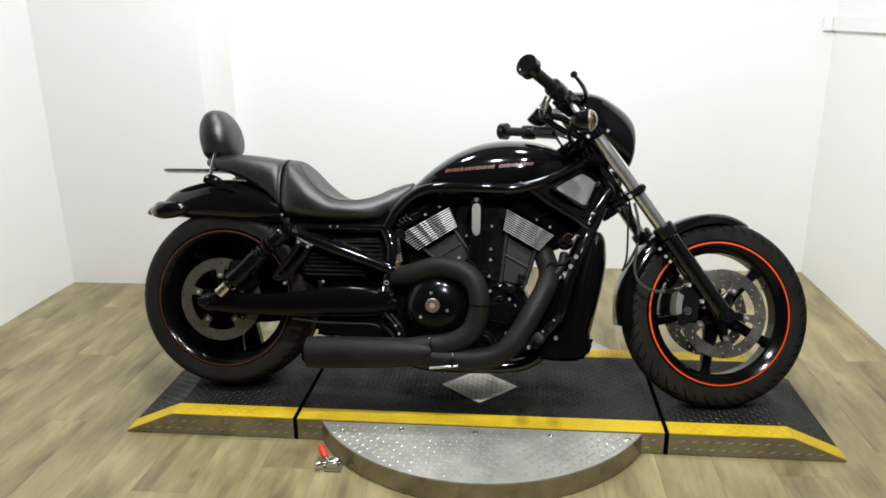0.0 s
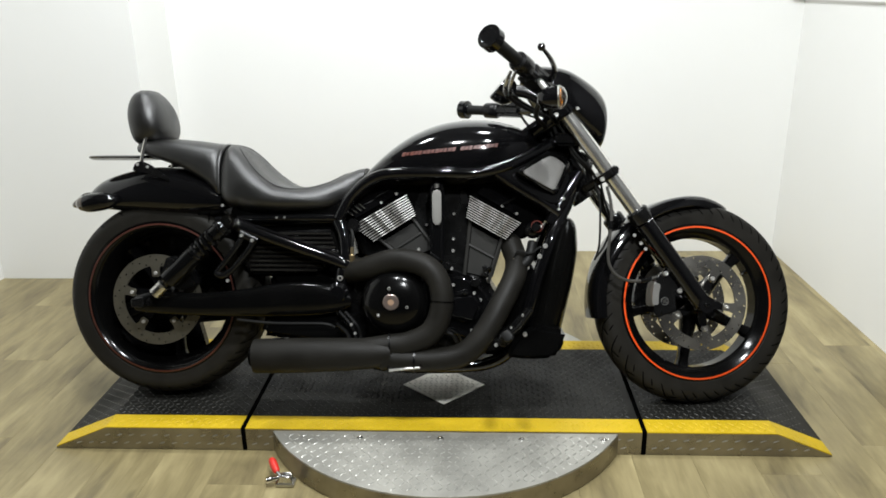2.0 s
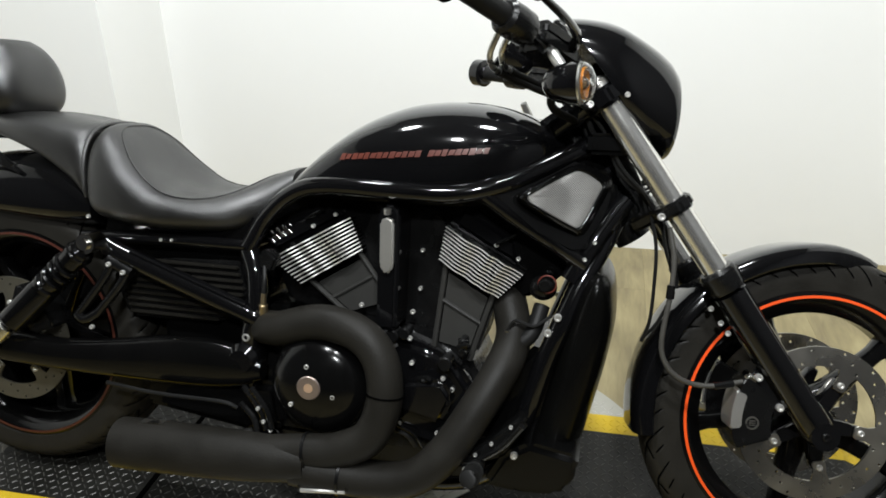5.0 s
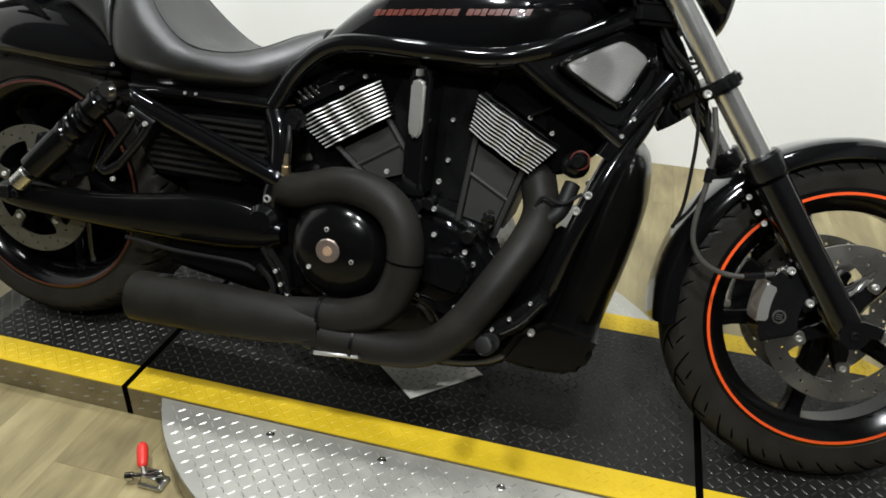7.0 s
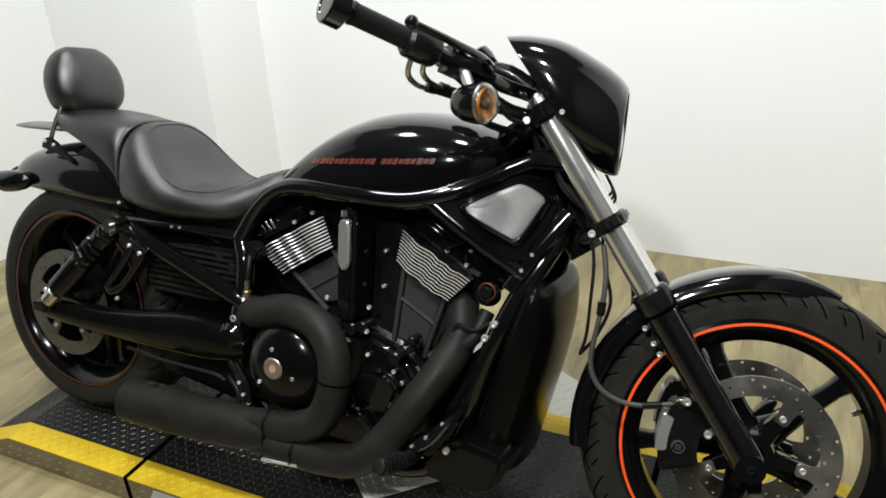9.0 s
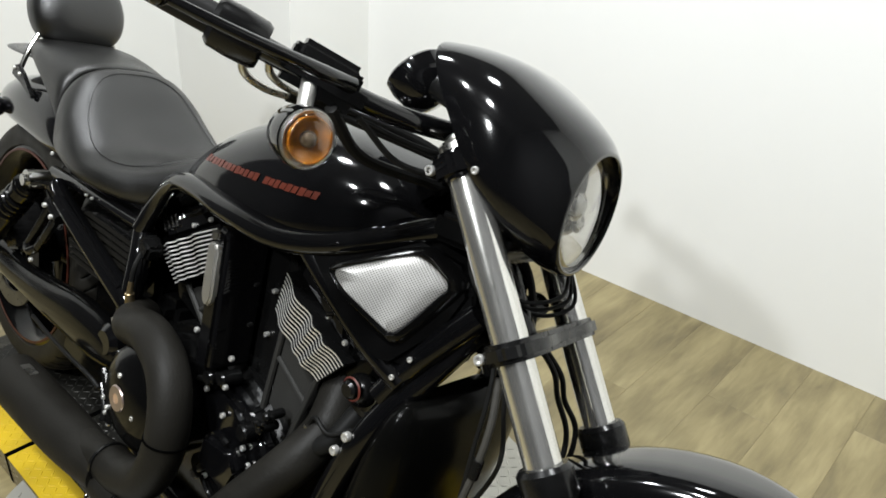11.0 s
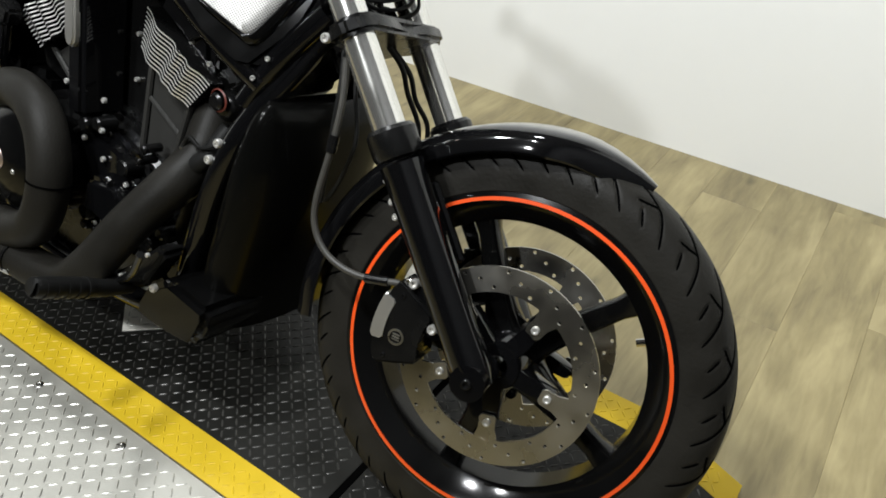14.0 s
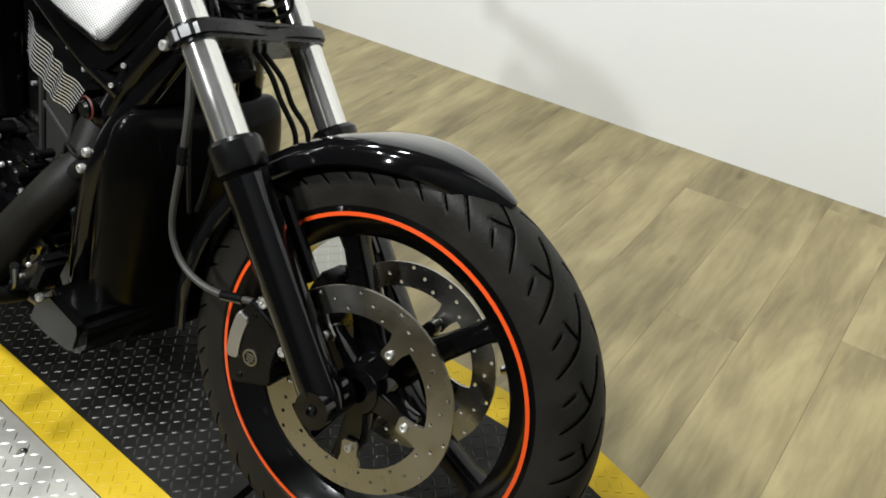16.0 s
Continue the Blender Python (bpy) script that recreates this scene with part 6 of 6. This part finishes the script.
# axle ends, fork brackets, fender stays, valve
for sy in (-1, 1):
    part("axle_clamp", steered(tube([head(0.0, sy * 0.075)[:], head(0.0, sy * 0.142)[:]], 0.026, 18, 1)), GLOSS, bike)
    bolt(bike, TURNED @ head(0.0, sy * 0.142), TURNED.to_3x3() @ Vector((0, sy, 0)), 0.012, 0.008, SATIN, "axle_end")
    part("fender_stay", moved(prism([(head(0.28, 0, 0.05).x, head(0.28, 0, 0.05).z), (head(0.16, 0, 0.05).x, head(0.16, 0, 0.05).z), (head(0.16, 0, 0.10).x, head(0.16, 0, 0.10).z), (head(0.28, 0, 0.10).x, head(0.28, 0, 0.10).z)], min(sy * 0.07, sy * 0.085), max(sy * 0.07, sy * 0.085), 0.004, 1), TURN0), GLOSS, bike)
    for s in (0.243, 0.265, 0.296):
        bolt(leg_r if sy < 0 else leg_l, TURNED @ head(s, sy * (0.098 - 0.2 * (s - 0.243)), FORK_OFF - 0.040), TURNED.to_3x3() @ Vector((-0.4, sy, 0)), 0.0085, 0.009)
part("valve_stem", moved(tube([(0.226, -0.004, 0), (0.192, -0.004, 0)], 0.0058, 10, 1), M_F @ Matrix.Rotation(radians(-27.6), 4, "Y")), CHROME, front_wheel)
for k in range(18):
    a = 2 * math.pi * k / 18
    part("rim_lug", moved(prism([(0.2105, -0.008), (0.2195, -0.008), (0.2195, 0.008), (0.2105, 0.008)], -0.03, -0.022, 0.002, 1), M_F @ Matrix.Rotation(a, 4, "Y")), GLOSS, front_wheel)

# -- tail: lamp, signals, rack, backrest stay --
for sy in (-1, 1):
    ts = part("rear_signal", tube([(-0.125, sy * 0.122, 0.645, 0.012), (-0.137, sy * 0.128, 0.643, 0.021), (-0.165, sy * 0.133, 0.640, 0.028), (-0.200, sy * 0.135, 0.636, 0.030), (-0.222, sy * 0.135, 0.634, 0.028)], 0.03, 20, 4), GLOSS, bike, "black bullet rear signal with a clear lens")
    part("signal_lens", tube([(-0.221, sy * 0.135, 0.634, 0.027), (-0.238, sy * 0.135, 0.632, 0.022), (-0.249, sy * 0.135, 0.631, 0.012), (-0.252, sy * 0.135, 0.631, 0.002)], 0.03, 20, 3), SMOKE, ts, "smoked lens")
part("tail_lamp", loft([(-0.316, 0.05, 0.618, 0.624, 0.632), (-0.302, 0.07, 0.614, 0.628, 0.646), (-0.275, 0.08, 0.612, 0.636, 0.668)], 2.6, 4, 28), SMOKE, bike, "smoked tail lamp")
part("luggage_rack", skin([[(x, hw * math.copysign(abs(math.cos(a)) ** 0.8, math.cos(a)), 0.783 + 0.007 * math.sin(a)) for a in (2 * math.pi * k / 24 for k in range(24))] for x, hw in smooth_path([(-0.258, 0.02), (-0.250, 0.055), (-0.225, 0.085), (-0.17, 0.10), (-0.09, 0.095), (-0.03, 0.08)], 4)]), SATIN, bike, "flat black luggage rack")
for sy in (-1, 1):
    part("backrest_stay", tube([(-0.040, sy * 0.085, 0.845), (-0.042, sy * 0.106, 0.80), (-0.044, sy * 0.120, 0.758)], 0.006, 10, 4), CHROME, bike, "chrome backrest stay")
    plate = part("stay_plate", prism([(-0.070, 0.738), (-0.060, 0.762), (-0.038, 0.768), (-0.01, 0.756), (0.05, 0.712), (0.045, 0.703), (-0.015, 0.732), (-0.045, 0.738)], min(sy * 0.120, sy * 0.130), max(sy * 0.120, sy * 0.130), 0.003, 2), SATIN, bike, "black backrest side plate")
    for bx, bz in ((-0.050, 0.757), (-0.018, 0.749)):
        bolt(plate, (bx, sy * 0.131, bz), (0, sy, 0), 0.007, 0.006)
bolt(pillion, (0.228, -0.149, 0.628), (0, -1, 0), 0.007, 0.006)

# seat piping along the edge between the two seats
pp = []
for k in range(25):
    a = radians(-20 + 220 * k / 24)
    pp.append((0.2125, 0.138 * math.copysign(abs(math.cos(a)) ** 0.72, math.cos(a)), 0.70 + (0.122 if math.sin(a) > 0 else 0.07) * math.copysign(abs(math.sin(a)) ** 0.72, math.sin(a))))
part("seat_piping", tube(pp, 0.0045, 8, 2), LEATHER, pillion)

# raised seam round the rider seat's cushion
def on_seat(x, f):
    line = smooth_path(SEAT_ROWS, 6)
    i = max(k for k in range(len(line) - 1) if line[k][0] <= x)
    p, q = line[i], line[i + 1]
    t = (x - p[0]) / (q[0] - p[0])
    hw, zb, zw, zt, dip = (p[k] + (q[k] - p[k]) * t for k in (1, 2, 3, 4, 5))
    s = (1 - abs(f) ** 2.7) ** (1 / 2.7)
    return (x, f * hw, zw + (zt - zw) * s - dip * math.exp(-(f / 0.5) ** 2) * s ** 1.35 + 0.0006)


seam = []
for k in range(64):
    a = 2 * math.pi * k / 64
    c, s = math.cos(a), math.sin(a)
    seam.append(on_seat(0.428 + 0.176 * math.copysign(abs(c) ** 0.75, c), 0.80 * math.copysign(abs(s) ** 0.7, s)))
part("seat_seam", tube(seam, 0.0015, 6, 1, raw=True, closed=True), LEATHER, rider)

# tank lettering as plain orange bars that follow the side of the tank
TANK_LINE = smooth_path(TANK_ROWS, 6)


def tank_side(x, z):
    """How far out the tank's right flank lies at x, z."""
    i = max(k for k in range(len(TANK_LINE) - 1) if TANK_LINE[k][0] <= x)
    p, q = TANK_LINE[i], TANK_LINE[i + 1]
    t = (x - p[0]) / (q[0] - p[0])
    hw, zb, zw, zt = (p[k] + (q[k] - p[k]) * t for k in (1, 2, 3, 4))
    s = min(1, max(0, (z - zw) / (zt - zw)))
    return hw * (1 - s ** 2.5) ** (1 / 2.5)


for k in range(23):
    x0 = 0.795 + k * 0.0129
    tall = 0.0125 * (1.0, 0.80, 0.94, 0.86)[k % 4]
    if k == 13:
        continue
    bm = bmesh.new()
    cols, lines = 3, 4
    grid_v = []
    for i in range(cols + 1):
        x = x0 + (0.0110, 0.0100, 0.0116)[k % 3] * i / cols
        line = 0.7845 + (x - 0.795) * 0.09
        grid_v.append([bm.verts.new((x + 0.004 * (j / lines - 0.5), -tank_side(x, line + tall * (j / lines - 0.5)) - 0.0016, line + tall * (j / lines - 0.5))) for j in range(lines + 1)])
    for i in range(cols):
        for j in range(lines):
            bm.faces.new((grid_v[i][j], grid_v[i + 1][j], grid_v[i + 1][j + 1], grid_v[i][j + 1]))
    part("lettering_bar", bm, ORANGETXT, tank, "dull orange lettering bar")

# ---- floor planks, each its own piece ----
PLANKS = {}


def lay_plank(x0, x1, y0, y1):
    key = (round(x1 - x0, 4), round(y1 - y0, 4))
    if key not in PLANKS:
        PLANKS[key] = plank_mesh(*key)
    ob = new("plank", PLANKS[key])
    ob.parent = floor
    ob.location = ((x0 + x1) / 2, (y0 + y1) / 2, 0.0)


row = 0
x = ROOM_L
while x < ROOM_R - 0.005:
    y = ROOM_F - (row * 0.437 % 1.0) * PL
    y_end = JOG_Y if x + PW < JOG_X else ROOM_B
    while y < y_end - 0.005:
        lay_plank(x, min(x + PW, ROOM_R), max(y, ROOM_F), min(y + PL, y_end))
        y += PL
    x += PW
    row += 1
